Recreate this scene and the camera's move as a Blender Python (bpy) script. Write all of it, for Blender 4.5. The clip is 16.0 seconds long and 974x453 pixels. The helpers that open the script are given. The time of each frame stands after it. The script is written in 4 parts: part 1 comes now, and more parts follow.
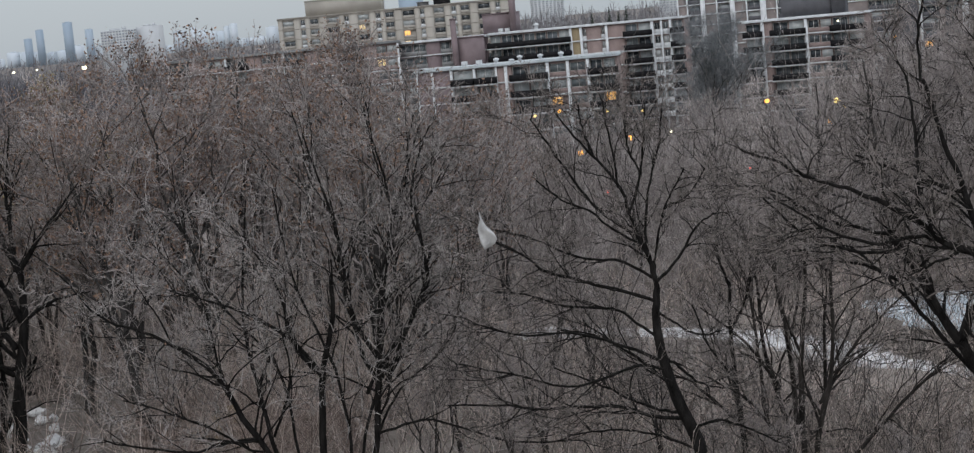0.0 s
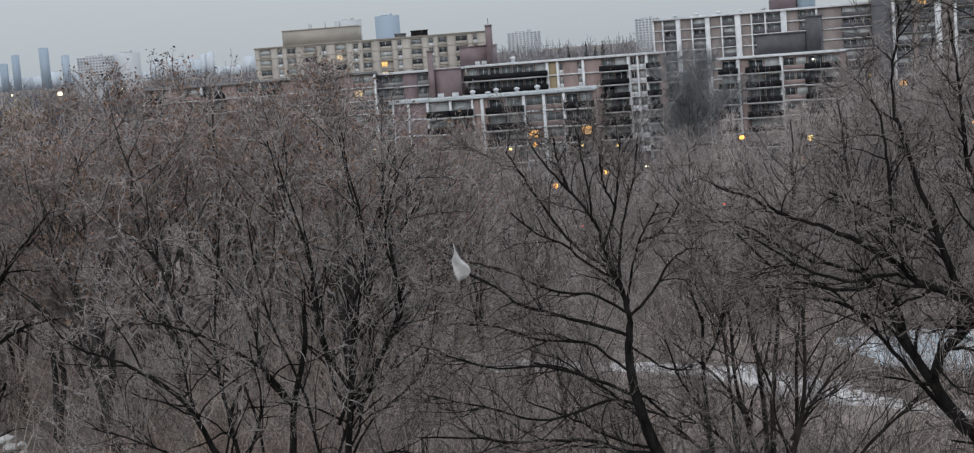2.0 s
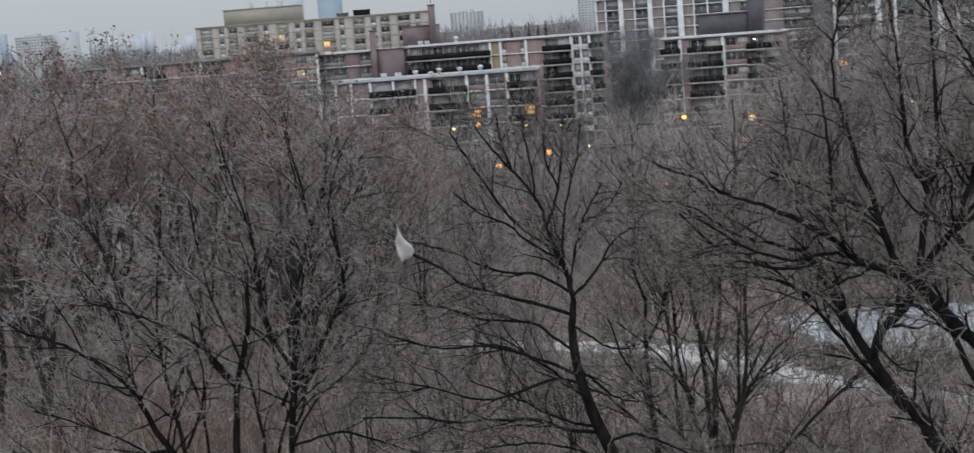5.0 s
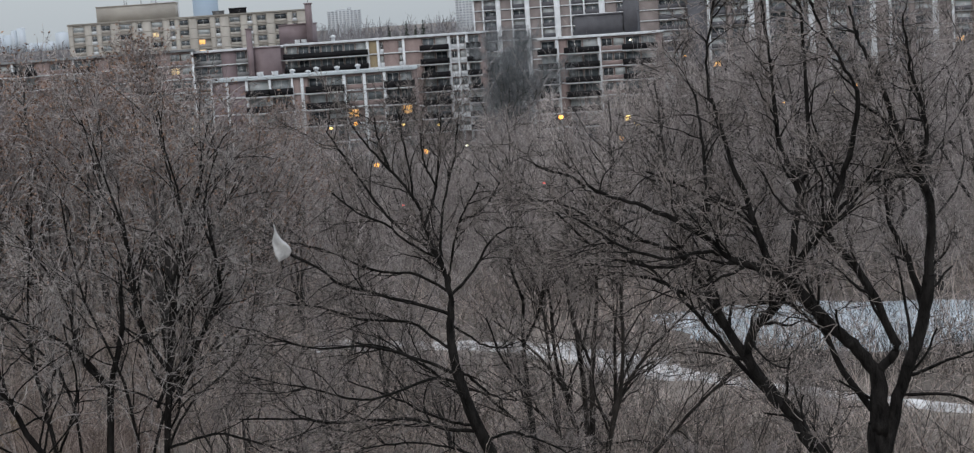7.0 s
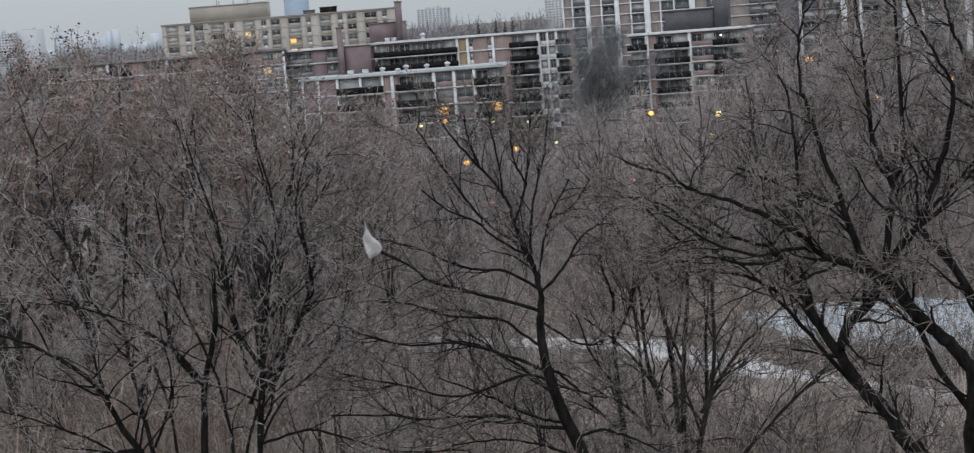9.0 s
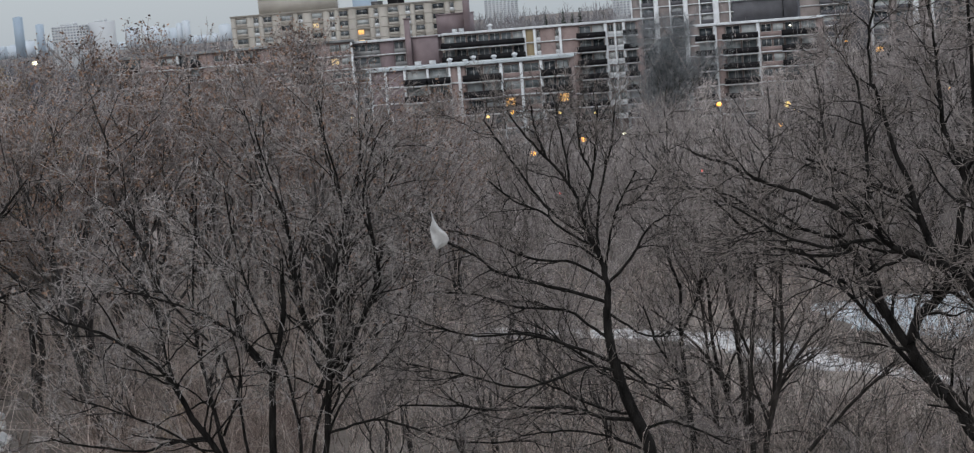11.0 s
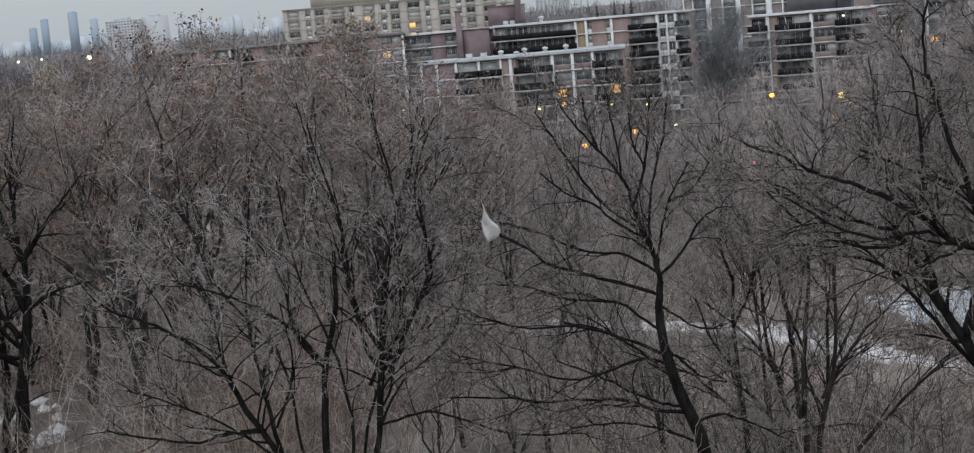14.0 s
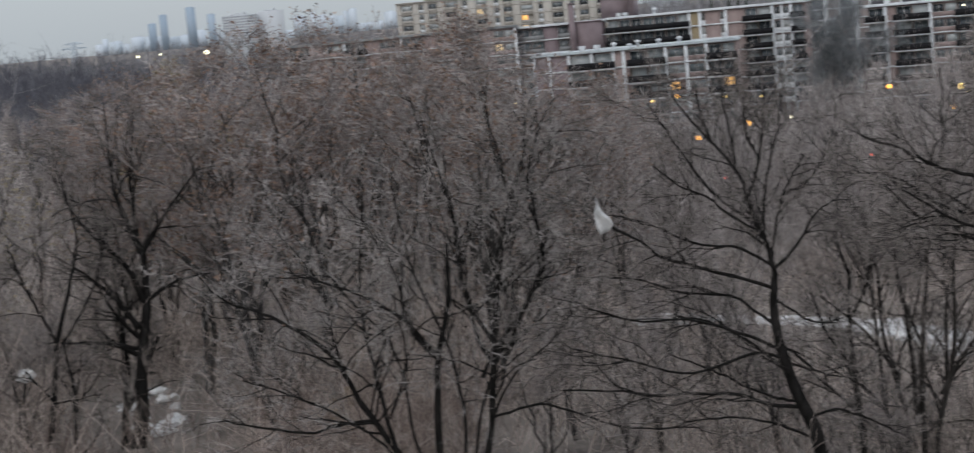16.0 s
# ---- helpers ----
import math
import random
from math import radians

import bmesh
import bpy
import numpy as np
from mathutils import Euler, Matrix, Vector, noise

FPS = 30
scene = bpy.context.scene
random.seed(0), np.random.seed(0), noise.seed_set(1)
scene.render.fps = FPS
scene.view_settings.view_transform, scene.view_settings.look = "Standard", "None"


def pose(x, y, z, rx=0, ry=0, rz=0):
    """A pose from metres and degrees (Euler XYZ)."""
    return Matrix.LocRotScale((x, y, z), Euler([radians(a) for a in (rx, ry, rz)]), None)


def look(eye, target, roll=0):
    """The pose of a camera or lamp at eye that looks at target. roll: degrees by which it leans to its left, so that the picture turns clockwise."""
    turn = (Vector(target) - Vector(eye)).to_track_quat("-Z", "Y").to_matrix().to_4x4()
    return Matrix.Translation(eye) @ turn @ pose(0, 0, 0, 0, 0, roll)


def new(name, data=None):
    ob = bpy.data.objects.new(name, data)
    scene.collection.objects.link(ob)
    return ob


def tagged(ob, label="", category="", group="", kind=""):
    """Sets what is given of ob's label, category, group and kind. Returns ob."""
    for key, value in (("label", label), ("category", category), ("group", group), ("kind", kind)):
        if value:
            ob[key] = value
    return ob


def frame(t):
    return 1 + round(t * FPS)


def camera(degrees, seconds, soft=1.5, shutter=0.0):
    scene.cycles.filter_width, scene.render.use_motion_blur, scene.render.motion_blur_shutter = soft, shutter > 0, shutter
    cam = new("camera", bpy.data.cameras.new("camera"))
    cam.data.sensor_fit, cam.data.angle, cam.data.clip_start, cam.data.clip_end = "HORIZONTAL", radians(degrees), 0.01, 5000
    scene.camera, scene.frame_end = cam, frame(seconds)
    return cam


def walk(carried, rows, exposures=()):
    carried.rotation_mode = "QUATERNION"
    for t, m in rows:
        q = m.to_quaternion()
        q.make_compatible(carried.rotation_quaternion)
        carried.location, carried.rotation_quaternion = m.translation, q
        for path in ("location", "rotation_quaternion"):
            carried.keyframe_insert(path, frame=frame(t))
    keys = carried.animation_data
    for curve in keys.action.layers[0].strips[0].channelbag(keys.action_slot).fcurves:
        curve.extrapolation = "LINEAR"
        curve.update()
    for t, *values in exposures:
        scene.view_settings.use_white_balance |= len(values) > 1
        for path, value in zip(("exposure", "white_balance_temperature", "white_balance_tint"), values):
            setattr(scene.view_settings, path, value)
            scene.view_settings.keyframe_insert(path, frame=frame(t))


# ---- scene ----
EYE = Vector((0.0, 0.0, 14.0))
cam = camera(32.97, 16.0, soft=1.2, shutter=0.5)
# seconds, turn, tilt and lean of the hand-held zoom camera on its balcony
TURNS = [
    (0.0, 0.841, -7.224, -5.365),
    (0.5, 0.634, -6.587, -4.971),
    (1.0, 0.351, -5.953, -4.609),
    (1.5, -0.017, -5.974, -4.467),
    (2.0, -0.151, -6.180, -4.434),
    (2.5, -0.133, -6.415, -4.496),
    (3.0, -0.167, -6.375, -4.445),
    (3.2, -0.187, -6.098, -4.410),
    (5.3, -3.182, -7.570, -4.358),
    (5.5, -4.372, -8.048, -4.269),
    (6.0, -5.983, -8.478, -4.182),
    (6.5, -6.505, -7.542, -4.078),
    (7.0, -6.344, -7.352, -3.949),
    (7.5, -4.992, -7.335, -4.093),
    (8.0, -4.967, -7.487, -4.239),
    (8.5, -4.940, -7.411, -4.313),
    (9.0, -3.192, -7.226, -4.494),
    (9.2, -3.062, -7.162, -4.574),
    (11.3, -0.596, -7.362, -4.714),
    (11.5, -0.513, -7.278, -4.757),
    (12.0, -0.104, -7.295, -4.761),
    (12.5, 0.197, -7.322, -4.869),
    (13.0, 0.375, -7.316, -4.913),
    (13.5, 0.633, -7.326, -4.906),
    (14.0, 0.993, -7.472, -5.008),
    (14.5, 1.369, -7.608, -5.120),
    (15.0, 1.664, -7.734, -5.118),
    (15.5, 2.238, -7.675, -5.134),
    (16.0, 4.945, -7.370, -5.448),
]
walk(cam, [(t, pose(*EYE, 90 + tilt, 0, turn) @ pose(0, 0, 0, 0, 0, lean)) for t, turn, tilt, lean in TURNS],
     exposures=[(0.0, 0.0), (5.5, -0.02), (6.0, 0.3), (6.5, 0.22), (7.0, 0.02), (7.5, 0.0), (16.0, 0.0)])

# ---- sky and light: an overcast winter dusk ----
world = bpy.data.worlds.new("dusk_sky")
scene.world = world
world.use_nodes = True
wn, wl = world.node_tree.nodes, world.node_tree.links
sky = wn.new("ShaderNodeTexSky")
sky.sky_type, sky.sun_disc = "NISHITA", False
sky.sun_elevation, sky.sun_rotation = radians(12), radians(200)
dim = wn.new("ShaderNodeVectorMath")
dim.operation = "SCALE"
dim.inputs["Scale"].default_value = 0.06
wl.new(sky.outputs[0], dim.inputs[0])
geo = wn.new("ShaderNodeTexCoord")
sep = wn.new("ShaderNodeSeparateXYZ")
wl.new(geo.outputs["Generated"], sep.inputs[0])
cloud = wn.new("ShaderNodeValToRGB")
cloud.color_ramp.elements[0].position, cloud.color_ramp.elements[0].color = 0.0, (0.395, 0.44, 0.485, 1)
cloud.color_ramp.elements[1].position, cloud.color_ramp.elements[1].color = 0.9, (1.20, 1.265, 1.365, 1)
wl.new(sep.outputs[2], cloud.inputs[0])
both = wn.new("ShaderNodeMixRGB")
both.inputs[0].default_value = 0.88
wl.new(dim.outputs[0], both.inputs[1])
wl.new(cloud.outputs[0], both.inputs[2])
wl.new(both.outputs[0], wn["Background"].inputs[0])
wn["Background"].inputs[1].default_value = 1.2
sun = new("sun", bpy.data.lights.new("sun", "SUN"))
sun.data.energy, sun.data.angle, sun.data.color = 0.65, radians(25), (1.0, 0.95, 0.9)
sun.matrix_world = look((-20, -60, 60), (0, 0, 0))
scene.view_settings.exposure = 0.0


# ---- materials ----
def mat(name, a, b, scale=3.0, rough=0.85, bump=0.3, fine=40.0, metal=0.0, stretch=(1, 1, 1), vary=0.0, island=0.0, spec=0.3, deep=0.02):
    """A surface mottled between two colours at two scales, with a fine relief."""
    m = bpy.data.materials.new(name)
    m.use_nodes = True
    n, l = m.node_tree.nodes, m.node_tree.links
    p = n["Principled BSDF"]
    tc = n.new("ShaderNodeTexCoord")
    mp = n.new("ShaderNodeMapping")
    mp.inputs["Scale"].default_value = stretch
    l.new(tc.outputs["Object"], mp.inputs[0])
    big, small = n.new("ShaderNodeTexNoise"), n.new("ShaderNodeTexNoise")
    big.inputs["Scale"].default_value, small.inputs["Scale"].default_value = scale, fine
    big.inputs["Detail"].default_value = 5
    for x in (big, small):
        l.new(mp.outputs[0], x.inputs["Vector"])
    add = n.new("ShaderNodeMath")
    add.operation = "MULTIPLY_ADD"
    add.inputs[1].default_value = 0.4
    l.new(small.outputs[0], add.inputs[0])
    l.new(big.outputs[0], add.inputs[2])
    last = add.outputs[0]
    for amount, node, out in ((vary, "ShaderNodeObjectInfo", "Random"), (island, "ShaderNodeNewGeometry", "Random Per Island")):
        if amount:
            src = n.new(node)
            more = n.new("ShaderNodeMath")
            more.operation = "MULTIPLY_ADD"
            more.inputs[1].default_value = amount
            l.new(src.outputs[out], more.inputs[0])
            l.new(last, more.inputs[2])
            off = n.new("ShaderNodeMath")
            off.operation = "SUBTRACT"
            off.inputs[1].default_value = amount / 2
            l.new(more.outputs[0], off.inputs[0])
            last = off.outputs[0]
    ramp = n.new("ShaderNodeValToRGB")
    ramp.color_ramp.elements[0].position, ramp.color_ramp.elements[0].color = 0.45, (*a, 1)
    ramp.color_ramp.elements[1].position, ramp.color_ramp.elements[1].color = 0.95, (*b, 1)
    l.new(last, ramp.inputs[0])
    l.new(ramp.outputs[0], p.inputs["Base Color"])
    p.inputs["Roughness"].default_value, p.inputs["Metallic"].default_value = rough, metal
    p.inputs["Specular IOR Level"].default_value = spec
    if bump:
        bp = n.new("ShaderNodeBump")
        bp.inputs["Strength"].default_value = bump
        bp.inputs["Distance"].default_value = deep
        l.new(last, bp.inputs["Height"])
        l.new(bp.outputs[0], p.inputs["Normal"])
    return m


def glow(name, colour, strength):
    m = bpy.data.materials.new(name)
    m.use_nodes = True
    p = m.node_tree.nodes["Principled BSDF"]
    p.inputs["Base Color"].default_value = (*colour, 1)
    p.inputs["Emission Color"].default_value = (*colour, 1)
    p.inputs["Emission Strength"].default_value = strength
    return m


BARK = mat("dark_bark", (0.0025, 0.0023, 0.0023), (0.028, 0.026, 0.025), 7.0, 0.92, 1.0, 40, stretch=(1, 1, 0.3), deep=0.06, spec=0.08)
BARK_BROWN = mat("brown_bark", (0.006, 0.0053, 0.005), (0.05, 0.044, 0.041), 4.0, 0.92, 0.9, 40, stretch=(1, 1, 0.3), deep=0.05, spec=0.1)
BARK_GREY = mat("grey_bark", (0.010, 0.0095, 0.0095), (0.065, 0.060, 0.058), 2.0, 0.9, 0.8, 30, stretch=(1, 1, 0.25))
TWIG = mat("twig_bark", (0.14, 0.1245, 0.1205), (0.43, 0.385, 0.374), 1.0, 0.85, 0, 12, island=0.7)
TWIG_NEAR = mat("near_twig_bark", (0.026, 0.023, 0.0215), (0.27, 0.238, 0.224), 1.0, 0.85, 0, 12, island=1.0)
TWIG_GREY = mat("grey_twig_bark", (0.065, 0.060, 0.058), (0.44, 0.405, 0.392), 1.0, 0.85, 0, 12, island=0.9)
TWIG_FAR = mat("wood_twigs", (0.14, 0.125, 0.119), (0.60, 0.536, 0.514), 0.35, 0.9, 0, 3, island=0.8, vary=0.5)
RUSSET = mat("russet_leaf", (0.12, 0.073, 0.056), (0.35, 0.23, 0.168), 2.0, 0.8, 0, 9, island=0.8)
OLIVE = mat("olive_leaf", (0.13, 0.105, 0.055), (0.36, 0.29, 0.15), 2.0, 0.8, 0, 9, island=0.8)
SEED = mat("withered_leaf", (0.035, 0.028, 0.026), (0.13, 0.10, 0.09), 2.0, 0.9, 0, 9, island=0.8)
SHRUB = mat("dry_shrub", (0.145, 0.121, 0.11), (0.58, 0.49, 0.445), 0.3, 0.9, 0, 5, island=0.9)
SOIL = mat("leaf_litter", (0.070, 0.060, 0.054), (0.25, 0.217, 0.195), 0.35, 0.95, 0.8, 5.0, deep=0.08)
GRAVEL = mat("icy_gravel", (0.16, 0.15, 0.147), (0.72, 0.72, 0.73), 0.7, 0.8, 0.4, 6)
ICE = mat("snowy_ice", (0.27, 0.33, 0.38), (0.58, 0.64, 0.69), 0.35, 0.45, 0.08, 5, stretch=(1, 0.6, 1), spec=0.5)
BRICK = mat("red_brick", (0.20, 0.152, 0.145), (0.33, 0.258, 0.245), 0.4, 0.9, 0.3, 9)
BRICK_DULL = mat("grey_brick", (0.165, 0.143, 0.138), (0.275, 0.238, 0.23), 0.4, 0.9, 0.3, 9)
BRICK_DARK = mat("purple_brick", (0.16, 0.125, 0.133), (0.25, 0.202, 0.215), 0.4, 0.9, 0.3, 9)
BEIGE = mat("beige_brick", (0.31, 0.29, 0.26), (0.42, 0.395, 0.36), 0.2, 0.9, 0.3, 7)
OCHRE = mat("ochre_panel", (0.24, 0.19, 0.12), (0.33, 0.27, 0.17), 0.5, 0.8, 0.2, 9)
CONCRETE = mat("white_concrete", (0.47, 0.49, 0.515), (0.74, 0.765, 0.79), 0.5, 0.85, 0.2, 9)
PALE_ROOF = mat("pale_roof_edge", (0.36, 0.40, 0.43), (0.52, 0.56, 0.58), 0.3, 0.7, 0.1, 5)
SLATE = mat("slate_cladding", (0.075, 0.075, 0.085), (0.14, 0.14, 0.155), 0.4, 0.8, 0.2, 6)
GREY_ROOF = mat("grey_roofing", (0.16, 0.165, 0.17), (0.32, 0.33, 0.335), 0.3, 0.9, 0.2, 5)
RAIL = mat("black_railing", (0.008, 0.008, 0.010), (0.022, 0.022, 0.024), 1.0, 0.8, 0.1, 9, spec=0.1)
ALU = mat("pale_window_frame", (0.38, 0.38, 0.38), (0.58, 0.58, 0.57), 1.0, 0.5, 0.1, 9)
GLASS = mat("dim_glass", (0.03, 0.038, 0.045), (0.13, 0.15, 0.165), 0.3, 0.08, 0, 2, vary=1.2, spec=0.7)
CURTAIN = mat("curtained_glass", (0.11, 0.13, 0.14), (0.42, 0.45, 0.46), 0.5, 0.25, 0, 2, vary=1.0, spec=0.6)
# far-tower colours with the pale bluish haze of distance mixed into them
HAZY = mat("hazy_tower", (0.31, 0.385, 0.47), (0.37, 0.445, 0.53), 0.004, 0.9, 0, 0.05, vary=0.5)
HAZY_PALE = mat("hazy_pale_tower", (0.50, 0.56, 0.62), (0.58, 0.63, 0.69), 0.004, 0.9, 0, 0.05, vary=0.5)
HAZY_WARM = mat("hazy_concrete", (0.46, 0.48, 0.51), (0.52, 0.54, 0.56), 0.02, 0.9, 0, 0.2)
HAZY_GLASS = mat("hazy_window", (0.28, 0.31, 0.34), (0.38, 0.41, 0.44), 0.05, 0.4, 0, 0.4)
STEEL = mat("grey_steel", (0.10, 0.10, 0.105), (0.2, 0.2, 0.2), 1.0, 0.5, 0.1, 9, metal=0.6)
CONIFER = mat("conifer_needles", (0.018, 0.026, 0.022), (0.06, 0.075, 0.06), 0.5, 0.9, 0, 5, island=0.6)
PLASTIC = mat("white_plastic", (0.46, 0.46, 0.465), (0.76, 0.76, 0.76), 3.0, 0.5, 0.4, 14)
BAG = mat("greyish_plastic", (0.33, 0.33, 0.335), (0.54, 0.54, 0.54), 4.0, 0.5, 0.6, 14)
LIT_WARM = glow("lit_warm_window", (1.0, 0.55, 0.17), 0.8)
LIT_WHITE = glow("lit_pale_window", (1.0, 0.74, 0.40), 0.35)
AMBER = glow("amber_lamp", (1.0, 0.43, 0.07), 3.0)
WHITE_LAMP = glow("white_lamp", (1.0, 0.93, 0.66), 2.5)
PALE_LAMP = glow("pale_amber_lamp", (1.0, 0.70, 0.22), 2.2)
GREEN_LAMP = glow("green_signal", (0.40, 1.0, 0.72), 2.5)
RED_LAMP = glow("red_signal", (1.0, 0.12, 0.09), 1.2)


# ---- building blocks ----
def raw_mesh(name, verts, quads, material, smooth=False):
    me = bpy.data.meshes.new(name)
    verts, quads = np.asarray(verts, np.float32), np.asarray(quads, np.int32)
    me.vertices.add(len(verts))
    me.vertices.foreach_set("co", verts.ravel())
    k = quads.shape[1]
    me.loops.add(quads.size)
    me.loops.foreach_set("vertex_index", quads.ravel())
    me.polygons.add(len(quads))
    me.polygons.foreach_set("loop_start", np.arange(0, quads.size, k, dtype=np.int32))
    me.polygons.foreach_set("loop_total", np.full(len(quads), k, np.int32))
    if smooth:
        me.polygons.foreach_set("use_smooth", np.ones(len(quads), bool))
    me.materials.append(material)
    me.update(calc_edges=True)
    return me


def under(name, me, parent, label="", at=None):
    """Link a mesh as a part of a thing."""
    ob = new(name, me)
    ob.parent = parent
    if at is not None:
        ob.matrix_basis = at
    if label:
        ob["label"] = label
    return ob


def thing(name, label, category, m, group="", kind=""):
    ob = new(name)
    ob.matrix_world = m
    return tagged(ob, label, category, group, kind)


BOX_Q = np.array([(0, 1, 3, 2), (4, 6, 7, 5), (0, 4, 5, 1), (2, 3, 7, 6), (0, 2, 6, 4), (1, 5, 7, 3)])


def boxes_mesh(name, boxes, material):
    """One mesh of blocks, each (x0, y0, z0, x1, y1, z1)."""
    v, q = [], []
    for i, (x0, y0, z0, x1, y1, z1) in enumerate(boxes):
        v += [(x, y, z) for x in (x0, x1) for y in (y0, y1) for z in (z0, z1)]
        q.append(BOX_Q + 8 * i)
    return raw_mesh(name, v, np.concatenate(q), material)


def ground_z(x, y):
    """The height of the land: a level near bank, a valley and a wooded rise."""
    x, y = np.asarray(x, float), np.asarray(y, float)
    s = np.clip((y - 85) / 120, 0, 1)
    z = -12.0 * s * s * (3 - 2 * s)
    z = z + 13.0 * np.exp(-(((x + 215) / 75) ** 2 + ((y - 470) / 130) ** 2))
    z = z + 10.0 * np.clip((y - 600) / 500, 0, 1)
    near = np.clip((y - 20) / 20, 0, 1) * np.clip((400 - y) / 200, 0, 1)
    return z + near * (0.12 * np.sin(x * 0.31 + 1.3) * np.cos(y * 0.23) + 0.07 * np.sin(x * 0.9 + y * 0.7))


def polar(az, d):
    a = radians(az)
    return d * math.sin(a), d * math.cos(a)


# ---- branches ----
def tubes(P, R, sides):
    """Tapered tubes along many polylines at once: P is (n, k, 3), R is (n, k)."""
    n, k, _ = P.shape
    T = np.gradient(P, axis=1)
    T /= np.linalg.norm(T, axis=2, keepdims=True) + 1e-9
    ref = np.where(np.abs(T[:, :1, 2:3]) > 0.8, np.array([1.0, 0.2, 0]), np.array([0.1, 0.2, 1.0]))
    U = np.cross(T, np.broadcast_to(ref, T.shape))
    U /= np.linalg.norm(U, axis=2, keepdims=True) + 1e-9
    V = np.cross(T, U)
    a = np.arange(sides) * 2 * np.pi / sides
    ring = U[:, :, None] * np.cos(a)[None, None, :, None] + V[:, :, None] * np.sin(a)[None, None, :, None]
    verts = (P[:, :, None] + ring * R[:, :, None, None]).reshape(-1, 3)
    i = np.arange(n)[:, None, None] * k * sides
    j = np.arange(k - 1)[None, :, None] * sides
    s = np.arange(sides)[None, None, :]
    s2 = (s + 1) % sides
    q = np.stack([i + j + s, i + j + s2, i + j + sides + s2, i + j + sides + s], -1).reshape(-1, 4)
    return verts, q


def joined(parts):
    v, q, base = [], [], 0
    for a, b in parts:
        v.append(a)
        q.append(b + base)
        base += len(a)
    return np.concatenate(v), np.concatenate(q)


def sprout(rng, P, R, count, length, angle, k, lift=0.25, lo=0.2, hi=1.0, thin=0.6, wander=0.12, flat=1.0, least=0.006, span=None):
    """Child branches along parents: returns their polylines and radii."""
    n, pk, _ = P.shape
    plen = np.linalg.norm(np.diff(P, axis=1), axis=2).sum(1)
    who = np.repeat(np.arange(n), count)
    m = len(who)
    s = rng.uniform(lo, hi, m)
    f = s * (pk - 1)
    i = np.minimum(f.astype(int), pk - 2)
    fr = (f - i)[:, None]
    start = P[who, i] * (1 - fr) + P[who, i + 1] * fr
    rad = R[who, i] * (1 - fr[:, 0]) + R[who, i + 1] * fr[:, 0]
    t = P[who, i + 1] - P[who, i]
    t /= np.linalg.norm(t, axis=1, keepdims=True) + 1e-9
    side = rng.normal(size=(m, 3)) * np.array([1.0, flat, 0.8])
    side -= (side * t).sum(1, keepdims=True) * t
    side /= np.linalg.norm(side, axis=1, keepdims=True) + 1e-9
    ang = np.radians(rng.normal(angle, 12, m))[:, None]
    d = t * np.cos(ang) + side * np.sin(ang) + np.array([0, 0, lift])
    d /= np.linalg.norm(d, axis=1, keepdims=True)
    L = plen[who] * length * rng.uniform(0.55, 1.25, m) * (1.15 - 0.55 * s)
    if span:
        L = np.clip(L, *span) * rng.uniform(0.8, 1.2, m)
    step = (L / (k - 1))[:, None]
    C = np.empty((m, k, 3))
    C[:, 0] = start
    for j in range(1, k):
        d = d + rng.normal(size=(m, 3)) * wander * (1.6 if j == 1 else 1.0) + np.array([0, 0, lift * 0.25])
        d /= np.linalg.norm(d, axis=1, keepdims=True)
        C[:, j] = C[:, j - 1] + d * step
    r0 = np.maximum(rad * thin, least)
    return C, r0[:, None] * np.linspace(1, 0.45, k)[None]


def spline(points, k):
    """A smooth line through a few points."""
    p = np.array(points, float)
    n = len(p)
    t = np.linspace(0, n - 1, k)
    i = np.minimum(t.astype(int), n - 2)
    f = (t - i)[:, None]
    ext = np.vstack([2 * p[0] - p[1], p, 2 * p[-1] - p[-2]])
    a, b, c, d = ext[i], ext[i + 1], ext[i + 2], ext[i + 3]
    return 0.5 * (2 * b + (c - a) * f + (2 * a - 5 * b + 4 * c - d) * f ** 2 + (3 * b - a - 3 * c + d) * f ** 3)


def leaves(rng, tips, size, spread):
    """Small curled leaves hung about the tips of twigs."""
    n = len(tips)
    c = tips + rng.normal(size=(n, 3)) * spread
    u, w = rng.normal(size=(n, 3)), rng.normal(size=(n, 3))
    u /= np.linalg.norm(u, axis=1, keepdims=True)
    w -= (w * u).sum(1, keepdims=True) * u
    w /= np.linalg.norm(w, axis=1, keepdims=True)
    h = np.cross(u, w) * size * 0.35
    s = (size * rng.uniform(0.6, 1.3, n))[:, None]
    v = np.stack([c - u * s, c - w * s * 0.6 + h, c + u * s, c + w * s * 0.6 + h], 1).reshape(-1, 3)
    return v, np.arange(4 * n).reshape(-1, 4)


def twig_levels(rng, P, R, plan, least=0.006):
    """Ever finer generations of branches; returns the tubes of all, and the last generation."""
    out = []
    for depth, (count, length, angle, k, sides, lift, flat, *span) in enumerate(plan):
        P, R = sprout(rng, P, R, count, length, angle, k, lift, lo=0.3 if span else 0.2, flat=flat, wander=0.2, least=least * (1.5, 1.15, 1.0)[depth], span=span)
        out.append(tubes(P, R, sides))
    return out, P


def limb(habit, root, tip, depth, *line):
    """Adds a limb to a tree's habit: its radii, how far it reaches towards or away from the path, and its line across and up."""
    habit.append((root, tip, depth, list(line)))


